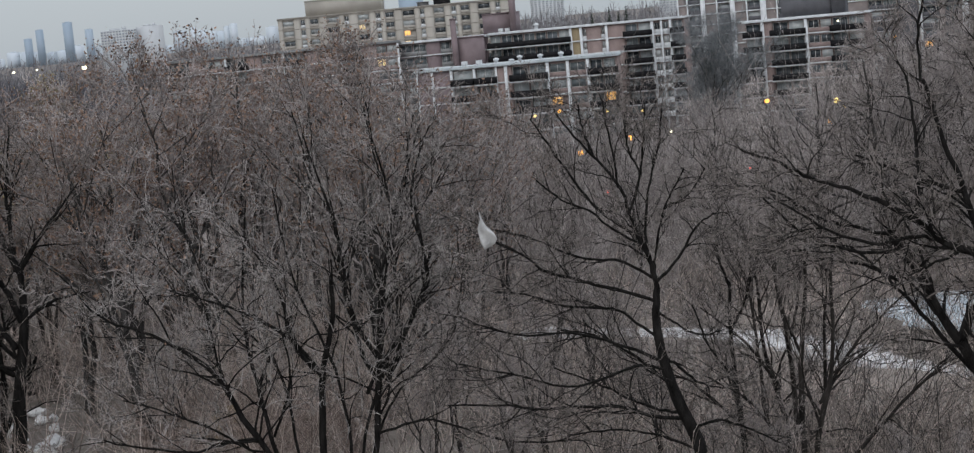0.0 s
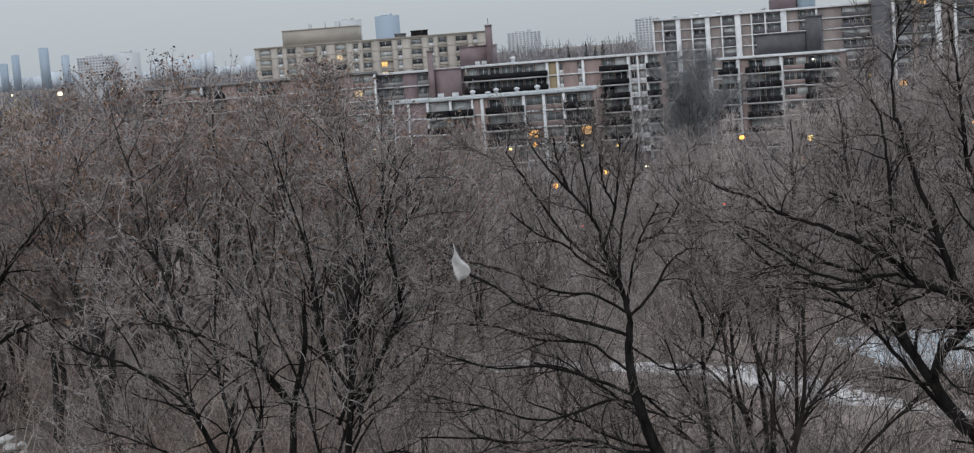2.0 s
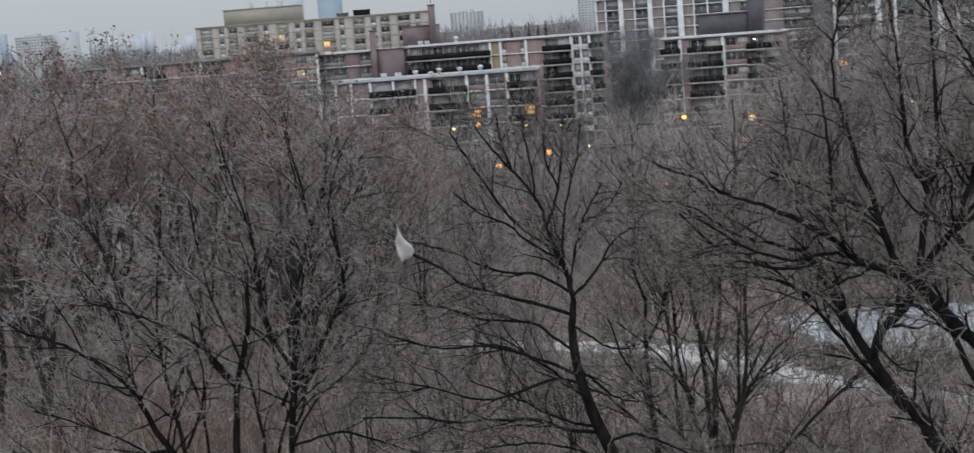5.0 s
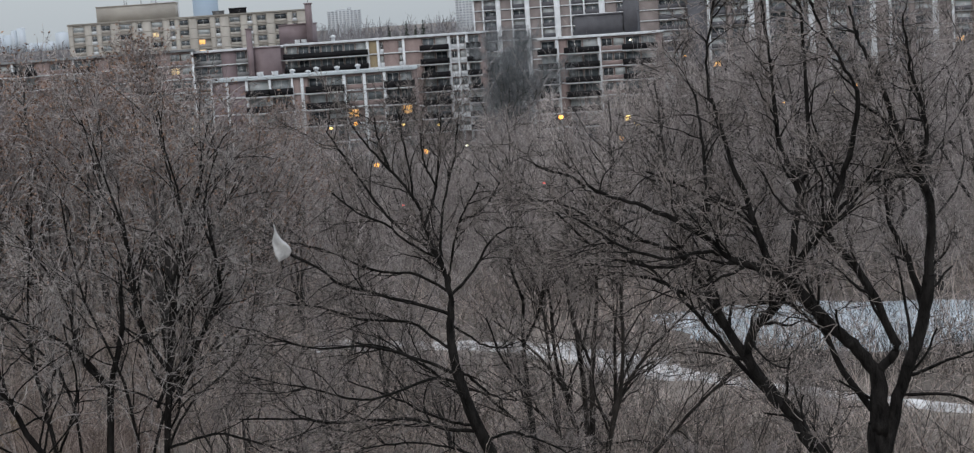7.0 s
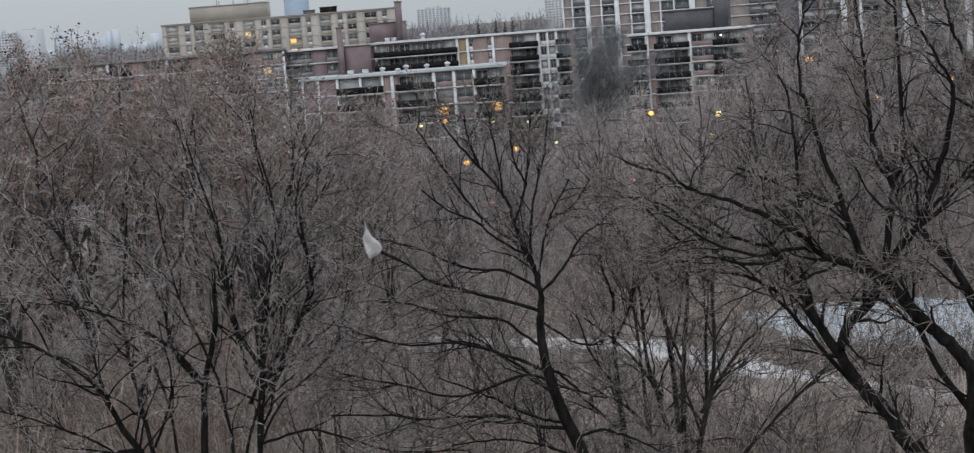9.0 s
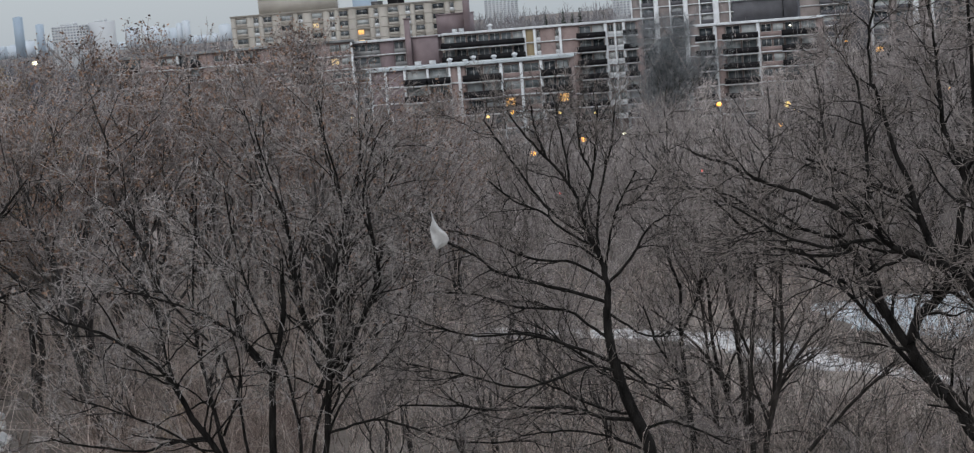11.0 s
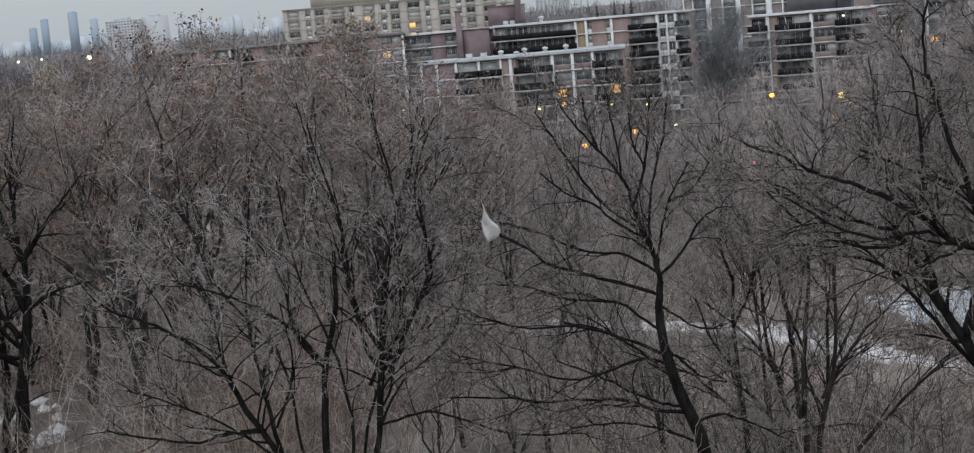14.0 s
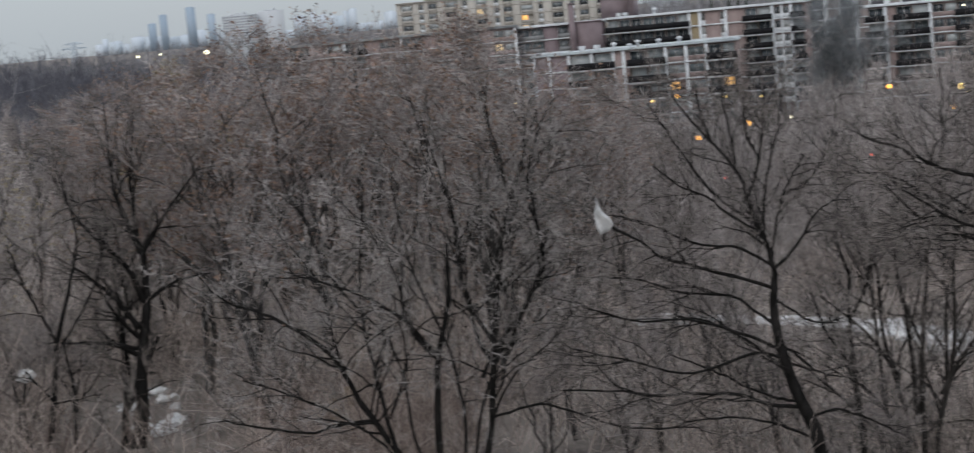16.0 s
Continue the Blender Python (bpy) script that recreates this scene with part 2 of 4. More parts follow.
def rooted_tree(name, label, category, az, d, limbs, seed, bark, twig_plan, leaf=0, group="", least=0.007, stout=1.05, thick=2.4, fine=None):
    """A bare tree whose trunk and limbs follow its own habit. limbs: (root, tip radius, depth, points in metres across and up)."""
    rng = np.random.default_rng(seed)
    x, y = polar(az, d)
    tree = thing(name, label, category, pose(x, y, float(ground_z(x, y)), 0, 0, -az), group)
    ends, rads = [], []
    depth_at = {}
    for i, (r0, r1, depth, pts) in enumerate(limbs):
        n = len(pts)
        y0 = min(depth_at.items(), key=lambda kv: (kv[0][0] - pts[0][0]) ** 2 + (kv[0][1] - pts[0][1]) ** 2)[1] if depth_at and i else 0.0
        line = [(px, y0 + depth * j / (n - 1), pz) for j, (px, pz) in enumerate(pts)]
        if pts[0][1] < 0.1:
            line[0] = (pts[0][0], 0.0, -0.15)
        k = 18
        S = spline(line, k)
        S[1:-1] += rng.normal(size=(k - 2, 3)) * np.array([0.012, 0.03, 0.012])
        for q in S[::2]:
            depth_at[(q[0], q[2])] = q[1]
        rr = r0 * stout + (max(r1, 0.02) - r0 * stout) * np.linspace(0, 1, k) ** 1.25
        rr *= 1 + 0.04 * rng.normal(size=k)
        if pts[0][1] < 0.1:
            rr[0] *= 1.7
        ends.append(S)
        rads.append(rr)
        v, q = tubes(S[None], rr[None], 9)
        under("trunk" if i == 0 else "limb", raw_mesh(name + "_limb", v, q, bark, True), tree)
    made = []
    for S, rr in zip(ends[1:], rads[1:]):
        long = float(np.linalg.norm(np.diff(S, axis=0), axis=1).sum())
        made.append(sprout(rng, S[None], rr[None], max(2, round(long * thick)), 0.5, 36, 9, 0.06, lo=0.2, thin=0.55, wander=0.17, flat=0.9, least=0.017, span=(0.9, 2.6)))
    P, R = np.concatenate([a for a, b in made]), np.minimum(np.concatenate([b for a, b in made]), 0.034) * np.linspace(1, 0.55, 9)
    out, last = twig_levels(rng, P, R, twig_plan, least)
    v, q = tubes(P, R, 4)
    tagged(under("bough", raw_mesh(name + "_bough", v, q, bark), tree), kind="stuff")
    v, q = joined(out)
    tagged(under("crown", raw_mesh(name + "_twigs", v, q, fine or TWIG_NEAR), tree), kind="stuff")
    if leaf:
        tips = last[rng.integers(0, len(last), leaf), -1]
        tips = tips[tips[:, 2] > 5]
        v, q = leaves(rng, tips, 0.045, 0.05)
        tagged(under("foliage", raw_mesh(name + "_foliage", v, q, RUSSET), tree, "withered russet leaves"), kind="stuff")
    return tree


def wild_tree(name, seed, height, spread, stems, bark, twig, plan, limb_n=11, lean=0.12):
    """Trunk, limbs and twigs of a freely grown bare tree, as three meshes."""
    rng = np.random.default_rng(seed)
    P, R = [], []
    for s in range(stems):
        a = rng.uniform(0, 6.28)
        tilt = lean * (0.4 + 1.3 * (stems > 1)) * rng.uniform(0.6, 1.3)
        h = height * rng.uniform(0.78, 0.92)
        ts = np.linspace(0, 1, 10)
        line = np.stack([np.cos(a) * tilt * h * ts ** 1.3, np.sin(a) * tilt * h * ts ** 1.3, -0.15 + h * ts], 1)
        line[1:] += rng.normal(size=(9, 3)) * np.array([0.13, 0.13, 0.03]) * height / 12
        P.append(line)
        R.append(height * 0.0135 / stems ** 0.35 * (1 - 0.88 * ts) + 0.012)
    P, R = np.array(P), np.array(R)
    R[:, 0] *= 1.5
    trunk = tubes(P, R, 7)
    L, LR = sprout(rng, P, R, limb_n, spread, 48, 8, 0.22, lo=0.22, hi=0.97, thin=0.62, wander=0.13)
    limbs = tubes(L, LR, 5)
    out, last = twig_levels(rng, L, LR, plan, 0.012)
    v, q = joined([trunk, limbs])
    a = raw_mesh(name + "_trunk", v, q, bark, True)
    v, q = joined(out)
    b = raw_mesh(name + "_twigs", v, q, twig)
    return a, b, last, float(v[:, 2].max())


def plant(meshes, label, category, x, y, turn, scale, group):
    t = thing("bare_tree", label, category, pose(x, y, float(ground_z(x, y)), 0, 0, turn) @ Matrix.Scale(scale, 4), group)
    under("trunk", meshes[0], t)
    tagged(under("crown", meshes[1], t), kind="stuff")
    return t


# ---- land ----
xs = np.concatenate([-np.geomspace(60, 3600, 34)[::-1], np.linspace(-56, 56, 75), np.geomspace(60, 3600, 34)])
ys = np.concatenate([[-900, -400, -150, -60, -20], np.linspace(0, 120, 81), np.geomspace(124, 4700, 60)])
gx, gy = np.meshgrid(xs, ys)
gv = np.stack([gx, gy, ground_z(gx, gy)], -1).reshape(-1, 3)
ci, cj = np.meshgrid(np.arange(len(ys) - 1), np.arange(len(xs) - 1), indexing="ij")
c0 = (ci * len(xs) + cj).ravel()
gq = np.stack([c0, c0 + 1, c0 + 1 + len(xs), c0 + len(xs)], 1)
tagged(new("ground", raw_mesh("ground", gv, gq, SOIL, True)), "brown leaf-littered ground sloping into a valley", "ground", kind="structure")


def ribbon(name, line, width, lift, material, seed):
    """A strip laid along a line on the land, with uneven edges and thickness."""
    rng = np.random.default_rng(seed)
    S = spline(line, 60)
    T = np.gradient(S, axis=0)
    N = np.stack([-T[:, 1], T[:, 0]], 1)
    N /= np.linalg.norm(N, axis=1, keepdims=True)
    v = []
    for i in range(60):
        wide = float(np.interp(i / 59 * (len(line) - 1), range(len(line)), width))
        w = wide * (0.5 + 0.13 * rng.normal())
        w2 = wide * (0.5 + 0.13 * rng.normal())
        for s, up in ((-w2 - 0.15, -0.1), (-w2, lift), (-w2 / 3, lift + 0.03), (w / 3, lift + 0.03), (w, lift), (w + 0.15, -0.1)):
            x, y = S[i, 0] + N[i, 0] * s, S[i, 1] + N[i, 1] * s
            v.append((x, y, float(ground_z(x, y)) + up))
    a = (np.arange(59)[:, None] * 6 + np.arange(5)[None]).ravel()
    return raw_mesh(name, v, np.stack([a, a + 1, a + 7, a + 6], 1), material, True)


tagged(new("footpath", ribbon("footpath", [(0, 72), (4, 70.2), (7.5, 68.2), (10.4, 64.8), (12.2, 61.4), (14.3, 59.1), (16.7, 56.0), (20.2, 51.7), (30, 42)], [1.6, 1.8, 2.0, 2.7, 2.7, 1.3, 1.1, 0.9, 1.0], 0.05, GRAVEL, 5)),
       "pale icy gravel footpath curving through the wood", "path", kind="structure")


POND_SLANT = 0.33


def pond_mesh(name, cx, cy, rx, ry, seed):
    rng = np.random.default_rng(seed)
    v = [(cx, cy, 0.27)]
    n = 64
    ph = rng.uniform(0, 6.28, 4)
    for ring, z in ((0.5, 0.27), (0.92, 0.26), (1.0, 0.2), (1.04, -0.3)):
        for i in range(n):
            a = 2 * math.pi * i / n
            k = ring * (1 + 0.07 * math.sin(3 * a + ph[0]) + 0.05 * math.sin(7 * a + ph[1]) + 0.03 * math.sin(13 * a + ph[2]))
            v.append((cx + rx * k * math.cos(a), cy + ry * k * math.sin(a) - POND_SLANT * rx * k * math.cos(a), z))
    q = []
    for r in range(3):
        for i in range(n):
            a, b = 1 + r * n + i, 1 + r * n + (i + 1) % n
            q.append((a, a + n, b + n, b))
    for i in range(0, n, 2):
        q.append((0, 1 + i, 1 + (i + 1) % n, 1 + (i + 2) % n))
    return raw_mesh(name, v, q, material=ICE, smooth=True)


tagged(new("frozen_pond", pond_mesh("frozen_pond", 23.4, 65.6, 8.4, 5.0, 3)), "frozen pond with bluish snow on its ice", "pond", kind="structure")

# ---- main trees ----
PLAN_BIG = [(5, 0.5, 36, 6, 3, 0.05, 0.9, 0.5, 1.5), (4, 0.6, 36, 4, 3, 0.05, 1.0, 0.35, 1.0), (2, 0.7, 34, 2, 3, 0.05, 1.0, 0.25, 0.6)]
TREE_A = []
limb(TREE_A, 0.21, 0.085, 0.0, (0.89, 0.0), (0.57, 2.45), (0.11, 3.66), (-0.11, 4.58), (-0.28, 5.42), (-0.28, 6.16), (-0.20, 6.73))
limb(TREE_A, 0.085, 0.05, 0.2, (-0.20, 6.73), (-0.36, 7.52), (-0.58, 8.06), (-0.77, 8.69))
limb(TREE_A, 0.045, 0.012, 0.3, (-0.77, 8.69), (-0.52, 9.27), (-0.35, 9.90), (-0.21, 10.92), (-0.14, 11.48))
limb(TREE_A, 0.05, 0.012, -0.5, (-0.77, 8.69), (-0.89, 9.24), (-1.39, 10.05), (-1.97, 10.76), (-2.43, 11.48))
limb(TREE_A, 0.05, 0.012, 0.7, (-0.36, 7.52), (-0.39, 8.17), (-0.24, 9.16), (0.05, 10.11), (0.29, 11.21))
limb(TREE_A, 0.045, 0.012, -0.7, (-0.73, 8.15), (-1.45, 8.77), (-2.03, 9.58), (-2.76, 10.87), (-3.04, 11.36))
limb(TREE_A, 0.05, 0.012, 0.8, (-0.18, 6.89), (0.37, 7.37), (0.90, 8.11), (1.41, 8.43))
limb(TREE_A, 0.04, 0.012, -0.5, (-0.24, 7.14), (-0.11, 7.86), (0.15, 8.81), (0.70, 9.77))
limb(TREE_A, 0.06, 0.012, -0.8, (-0.26, 6.37), (-0.76, 6.61), (-1.62, 6.91), (-2.41, 7.21), (-3.06, 7.46), (-3.51, 7.94), (-4.24, 8.40), (-4.56, 9.12))
limb(TREE_A, 0.045, 0.012, 0.9, (-0.30, 6.98), (-1.10, 7.45), (-1.74, 7.49), (-2.53, 7.74), (-3.30, 8.12), (-4.08, 8.37))
limb(TREE_A, 0.04, 0.012, -1.0, (-0.47, 7.81), (-1.20, 8.35), (-1.79, 8.92), (-2.41, 9.24), (-3.00, 9.84))
limb(TREE_A, 0.05, 0.012, 1.1, (-0.28, 5.39), (-0.71, 5.70), (-1.33, 6.15), (-2.64, 6.28), (-3.58, 6.61), (-4.46, 6.74))
limb(TREE_A, 0.055, 0.012, -1.1, (-0.13, 4.75), (-0.79, 5.13), (-1.54, 5.51), (-2.51, 5.83), (-3.80, 5.92), (-5.05, 6.39))
limb(TREE_A, 0.06, 0.012, 1.3, (0.03, 4.04), (-0.36, 4.35), (-1.09, 4.95), (-1.90, 5.34), (-2.86, 5.53))
limb(TREE_A, 0.05, 0.012, -1.3, (-0.08, 4.55), (-0.81, 4.77), (-1.81, 4.51), (-2.78, 4.45), (-4.04, 4.95), (-5.46, 5.38))
limb(TREE_A, 0.05, 0.012, 0.9, (0.16, 3.37), (-0.42, 3.44), (-1.18, 3.75), (-2.00, 4.14), (-3.10, 4.60))
limb(TREE_A, 0.065, 0.012, -0.9, (0.25, 3.20), (-0.75, 3.43), (-1.54, 3.76), (-3.32, 3.85), (-4.44, 4.07), (-5.81, 4.20))
limb(TREE_A, 0.05, 0.012, 0.7, (-0.19, 4.92), (0.18, 4.56), (0.76, 4.02), (1.39, 3.81))
limb(TREE_A, 0.04, 0.012, 0.6, (-0.25, 6.08), (0.22, 5.71), (0.69, 5.35), (1.33, 5.31))
limb(TREE_A, 0.05, 0.012, -0.6, (0.39, 2.85), (1.03, 3.17), (1.83, 2.95), (2.62, 2.56))
limb(TREE_A, 0.04, 0.012, 0.6, (-1.54, 10.22), (-1.77, 10.96), (-1.90, 11.68))
limb(TREE_A, 0.035, 0.012, -0.6, (-0.99, 9.38), (-1.03, 10.18), (-1.15, 11.07), (-1.19, 11.63))
limb(TREE_A, 0.035, 0.012, -0.4, (-0.38, 9.66), (-0.65, 10.32), (-0.70, 11.12))
limb(TREE_A, 0.04, 0.012, 0.5, (0.15, 8.81), (0.78, 9.09), (1.30, 9.78))
limb(TREE_A, 0.045, 0.012, 1.0, (0.64, 2.28), (-0.31, 2.68), (-1.60, 2.86), (-2.92, 2.71))
rooted_tree("bare_tree", "tall bare dark-barked tree with sweeping limbs", "tree", 5.2, 42, TREE_A, 11, BARK, PLAN_BIG, stout=0.85, thick=2.1, group="large trees of the near bank")
TREE_B = []
limb(TREE_B, 0.26, 0.15, 0.0, (0.22, 0.0), (-0.03, 5.56), (0.01, 6.14), (0.02, 6.71), (-0.01, 7.19))
limb(TREE_B, 0.17, 0.11, -0.4, (0.00, 7.15), (-0.39, 7.67), (-0.81, 8.12), (-1.46, 8.90))
limb(TREE_B, 0.12, 0.035, -0.7, (-1.46, 8.90), (-1.98, 9.21), (-2.52, 9.46), (-2.92, 9.88), (-3.50, 10.24), (-4.05, 10.55))
limb(TREE_B, 0.045, 0.012, -0.6, (-4.05, 10.55), (-4.61, 10.76), (-5.17, 11.11), (-5.74, 11.39))
limb(TREE_B, 0.06, 0.012, 0.4, (-2.92, 9.88), (-2.85, 10.57), (-2.88, 11.36), (-2.99, 12.38))
limb(TREE_B, 0.1, 0.03, 0.5, (-1.63, 8.92), (-1.88, 9.45), (-2.07, 10.02), (-2.28, 10.71), (-2.52, 11.43), (-2.75, 12.26))
limb(TREE_B, 0.035, 0.012, 0.3, (-2.75, 12.26), (-2.76, 13.04), (-2.62, 13.86), (-2.66, 14.58))
limb(TREE_B, 0.055, 0.012, -0.5, (-2.17, 10.25), (-2.64, 10.44), (-3.36, 10.78), (-3.91, 11.05))
limb(TREE_B, 0.1, 0.035, 0.6, (-1.45, 8.96), (-1.35, 9.71), (-1.26, 10.44), (-1.37, 10.90), (-1.57, 11.46), (-1.64, 12.30))
limb(TREE_B, 0.035, 0.012, 0.4, (-1.64, 12.30), (-1.69, 13.08), (-1.81, 14.08))
limb(TREE_B, 0.055, 0.012, -0.5, (-1.28, 10.59), (-1.04, 11.05), (-1.04, 12.60), (-1.06, 13.70), (-1.09, 14.46))
limb(TREE_B, 0.1, 0.04, -0.6, (-1.40, 9.15), (-1.08, 9.61), (-0.78, 9.97), (-0.49, 10.78), (-0.23, 11.56), (-0.15, 12.33))
limb(TREE_B, 0.04, 0.012, -0.4, (-0.15, 12.33), (-0.41, 12.84), (-0.65, 13.34), (-0.90, 13.96))
limb(TREE_B, 0.055, 0.012, 0.6, (-0.78, 9.97), (-0.31, 10.43), (0.28, 11.12), (0.41, 11.86))
limb(TREE_B, 0.15, 0.05, 0.5, (-1.76, 6.62), (-2.10, 7.13), (-2.60, 7.91), (-2.96, 8.62), (-3.30, 9.21), (-3.54, 9.50))
limb(TREE_B, 0.05, 0.012, 0.5, (-3.54, 9.50), (-4.22, 9.64), (-4.90, 9.84), (-5.40, 10.21), (-5.92, 10.47))
limb(TREE_B, 0.2, 0.12, 0.2, (-0.06, 4.74), (-0.71, 5.09), (-1.11, 5.58), (-1.49, 6.24), (-1.78, 6.64))
limb(TREE_B, 0.13, 0.09, -0.5, (-1.76, 6.59), (-2.12, 7.18), (-2.27, 7.58), (-2.13, 8.10), (-1.76, 8.47), (-1.46, 8.92))
limb(TREE_B, 0.07, 0.012, 0.8, (-1.54, 6.50), (-2.06, 6.78), (-2.62, 7.42), (-3.16, 8.04), (-3.59, 8.52), (-4.08, 9.00), (-4.70, 9.31))
limb(TREE_B, 0.05, 0.012, -0.5, (-3.30, 9.21), (-3.90, 9.17), (-4.58, 9.36), (-5.25, 9.83), (-5.69, 10.34))
limb(TREE_B, 0.05, 0.012, 0.7, (-3.47, 8.54), (-4.15, 8.83), (-4.84, 8.90), (-5.41, 9.10))
limb(TREE_B, 0.17, 0.11, 0.4, (0.05, 5.50), (0.31, 6.48), (0.57, 7.25), (0.83, 7.95), (0.98, 8.84))
limb(TREE_B, 0.12, 0.05, 0.3, (0.98, 8.84), (1.06, 10.01), (0.84, 10.68), (0.52, 11.47), (0.20, 12.52))
limb(TREE_B, 0.05, 0.012, 0.3, (0.20, 12.52), (-0.08, 13.09), (-0.26, 13.75))
limb(TREE_B, 0.07, 0.015, -0.4, (0.84, 10.68), (1.03, 11.50), (0.80, 12.49), (0.67, 13.47))
limb(TREE_B, 0.12, 0.05, -0.5, (0.00, 7.15), (0.34, 7.59), (0.19, 8.08), (-0.07, 8.74), (-0.37, 9.28), (-0.76, 9.78))
limb(TREE_B, 0.09, 0.015, 0.9, (-0.11, 6.43), (-0.63, 7.16), (-0.96, 7.99), (-1.40, 8.51), (-1.83, 8.82), (-2.29, 9.17))
limb(TREE_B, 0.05, 0.012, -0.7, (-0.81, 8.12), (-1.23, 8.46), (-1.67, 8.64), (-2.23, 8.60))
limb(TREE_B, 0.1, 0.02, 0.7, (0.88, 8.17), (0.63, 9.08), (0.33, 9.76), (0.25, 10.54))
limb(TREE_B, 0.05, 0.012, -0.6, (-2.52, 9.46), (-2.96, 9.60), (-3.65, 9.51), (-4.32, 9.76), (-5.10, 10.32))
rooted_tree("bare_tree", "wide-forked bare tree with thick crooked limbs", "tree", 19.6, 30, TREE_B, 12, BARK, PLAN_BIG, stout=0.70, thick=2.2, group="large trees of the near bank")
TREE_C = []
limb(TREE_C, 0.15, 0.05, 0.0, (-0.26, 0.0), (-0.31, 1.59), (-0.10, 4.29), (0.35, 5.90), (0.46, 7.60))
limb(TREE_C, 0.08, 0.015, 1.0, (-0.10, 4.29), (-0.78, 5.18), (-1.17, 7.08), (-2.09, 8.56))
limb(TREE_C, 0.14, 0.02, 0.6, (0.54, 0.0), (1.16, 1.81), (1.55, 4.58), (1.80, 6.62), (2.41, 8.59), (3.37, 11.05))
limb(TREE_C, 0.09, 0.015, -0.6, (1.55, 4.58), (0.85, 6.11), (0.75, 8.21), (0.07, 11.20))
limb(TREE_C, 0.09, 0.015, 1.0, (1.52, 4.32), (2.85, 5.94), (3.19, 6.84), (2.99, 9.64))
limb(TREE_C, 0.08, 0.015, -1.0, (-0.04, 4.29), (-0.95, 5.58), (-2.26, 6.56), (-3.97, 7.34))
limb(TREE_C, 0.13, 0.05, -0.8, (-0.46, 0.0), (-1.54, 1.87), (-2.31, 3.26), (-3.14, 4.95), (-4.56, 6.13))
limb(TREE_C, 0.05, 0.012, -0.4, (-4.56, 6.13), (-5.87, 6.81), (-6.79, 8.09))
limb(TREE_C, 0.09, 0.015, 1.5, (-1.54, 1.87), (-1.88, 3.77), (-2.16, 6.16), (-1.74, 9.37))
limb(TREE_C, 0.04, 0.010, -0.8, (1.75, 6.12), (2.73, 6.89), (3.23, 7.44))
limb(TREE_C, 0.05, 0.015, -0.6, (-1.62, 2.73), (-0.99, 4.38), (-1.16, 6.38))
limb(TREE_C, 0.05, 0.012, 0.5, (2.40, 8.59), (2.09, 9.93), (1.86, 11.72))
limb(TREE_C, 0.05, 0.010, -1.2, (1.30, 2.41), (2.80, 2.74), (4.91, 1.97), (7.11, 1.80))
limb(TREE_C, 0.05, 0.010, 0.8, (1.97, 4.63), (2.76, 4.94), (4.05, 5.76), (4.84, 6.17))
limb(TREE_C, 0.07, 0.015, -0.9, (0.2, 0.0), (0.5, 2.4), (0.2, 4.8), (-0.6, 7.2), (-0.9, 9.8))
limb(TREE_C, 0.06, 0.015, 0.9, (0.5, 0.0), (1.0, 2.6), (2.1, 5.2), (2.4, 7.4), (3.9, 9.6))
limb(TREE_C, 0.06, 0.015, 0.6, (-0.5, 0.0), (-1.0, 2.2), (-1.3, 4.6), (-2.9, 6.9), (-3.6, 9.0))
limb(TREE_C, 0.05, 0.012, -0.6, (-1.0, 0.8), (-2.2, 2.4), (-3.9, 3.6), (-5.6, 4.4))
limb(TREE_C, 0.05, 0.012, 0.4, (-2.2, 3.0), (-2.9, 4.8), (-3.2, 6.8), (-4.4, 8.6))
limb(TREE_C, 0.05, 0.012, -0.4, (1.2, 2.2), (2.0, 3.6), (3.6, 5.0), (4.2, 7.2))
limb(TREE_C, 0.07, 0.03, 0.5, (1.13, 3.57), (1.63, 4.68), (1.84, 6.01), (2.17, 7.76), (2.34, 8.53))
limb(TREE_C, 0.045, 0.012, 0.4, (2.34, 8.53), (2.84, 9.54), (3.03, 10.63), (3.31, 11.42))
limb(TREE_C, 0.045, 0.012, -0.5, (2.31, 8.59), (2.24, 9.69), (1.99, 10.76), (1.90, 11.90))
limb(TREE_C, 0.08, 0.04, -0.6, (1.69, 3.86), (2.18, 4.93), (2.78, 6.05), (3.15, 6.76), (3.05, 7.81), (2.96, 8.88))
limb(TREE_C, 0.04, 0.012, -0.3, (2.96, 8.88), (3.32, 9.58), (3.89, 10.09))
limb(TREE_C, 0.04, 0.012, 0.4, (3.05, 7.81), (2.86, 8.75), (3.11, 9.96), (3.63, 11.05))
limb(TREE_C, 0.08, 0.03, 0.7, (1.52, 3.88), (1.15, 4.65), (0.85, 6.11), (0.71, 7.20), (0.74, 8.25), (0.45, 9.16))
limb(TREE_C, 0.035, 0.012, 0.4, (0.45, 9.16), (0.09, 9.90), (0.01, 10.78), (-0.16, 11.74))
limb(TREE_C, 0.04, 0.012, -0.6, (1.89, 6.00), (2.47, 6.48), (3.46, 7.27))
limb(TREE_C, 0.06, 0.012, -0.9, (-2.10, 2.82), (-2.97, 2.87), (-3.85, 2.77), (-5.36, 3.15), (-6.17, 3.51))
rooted_tree("bare_tree", "many-stemmed bare tree with grey upright stems", "tree", -7.0, 46, TREE_C, 13, BARK, PLAN_BIG, leaf=500, stout=0.8, thick=1.7, fine=TWIG_GREY, group="large trees of the near bank")
TREE_D = []
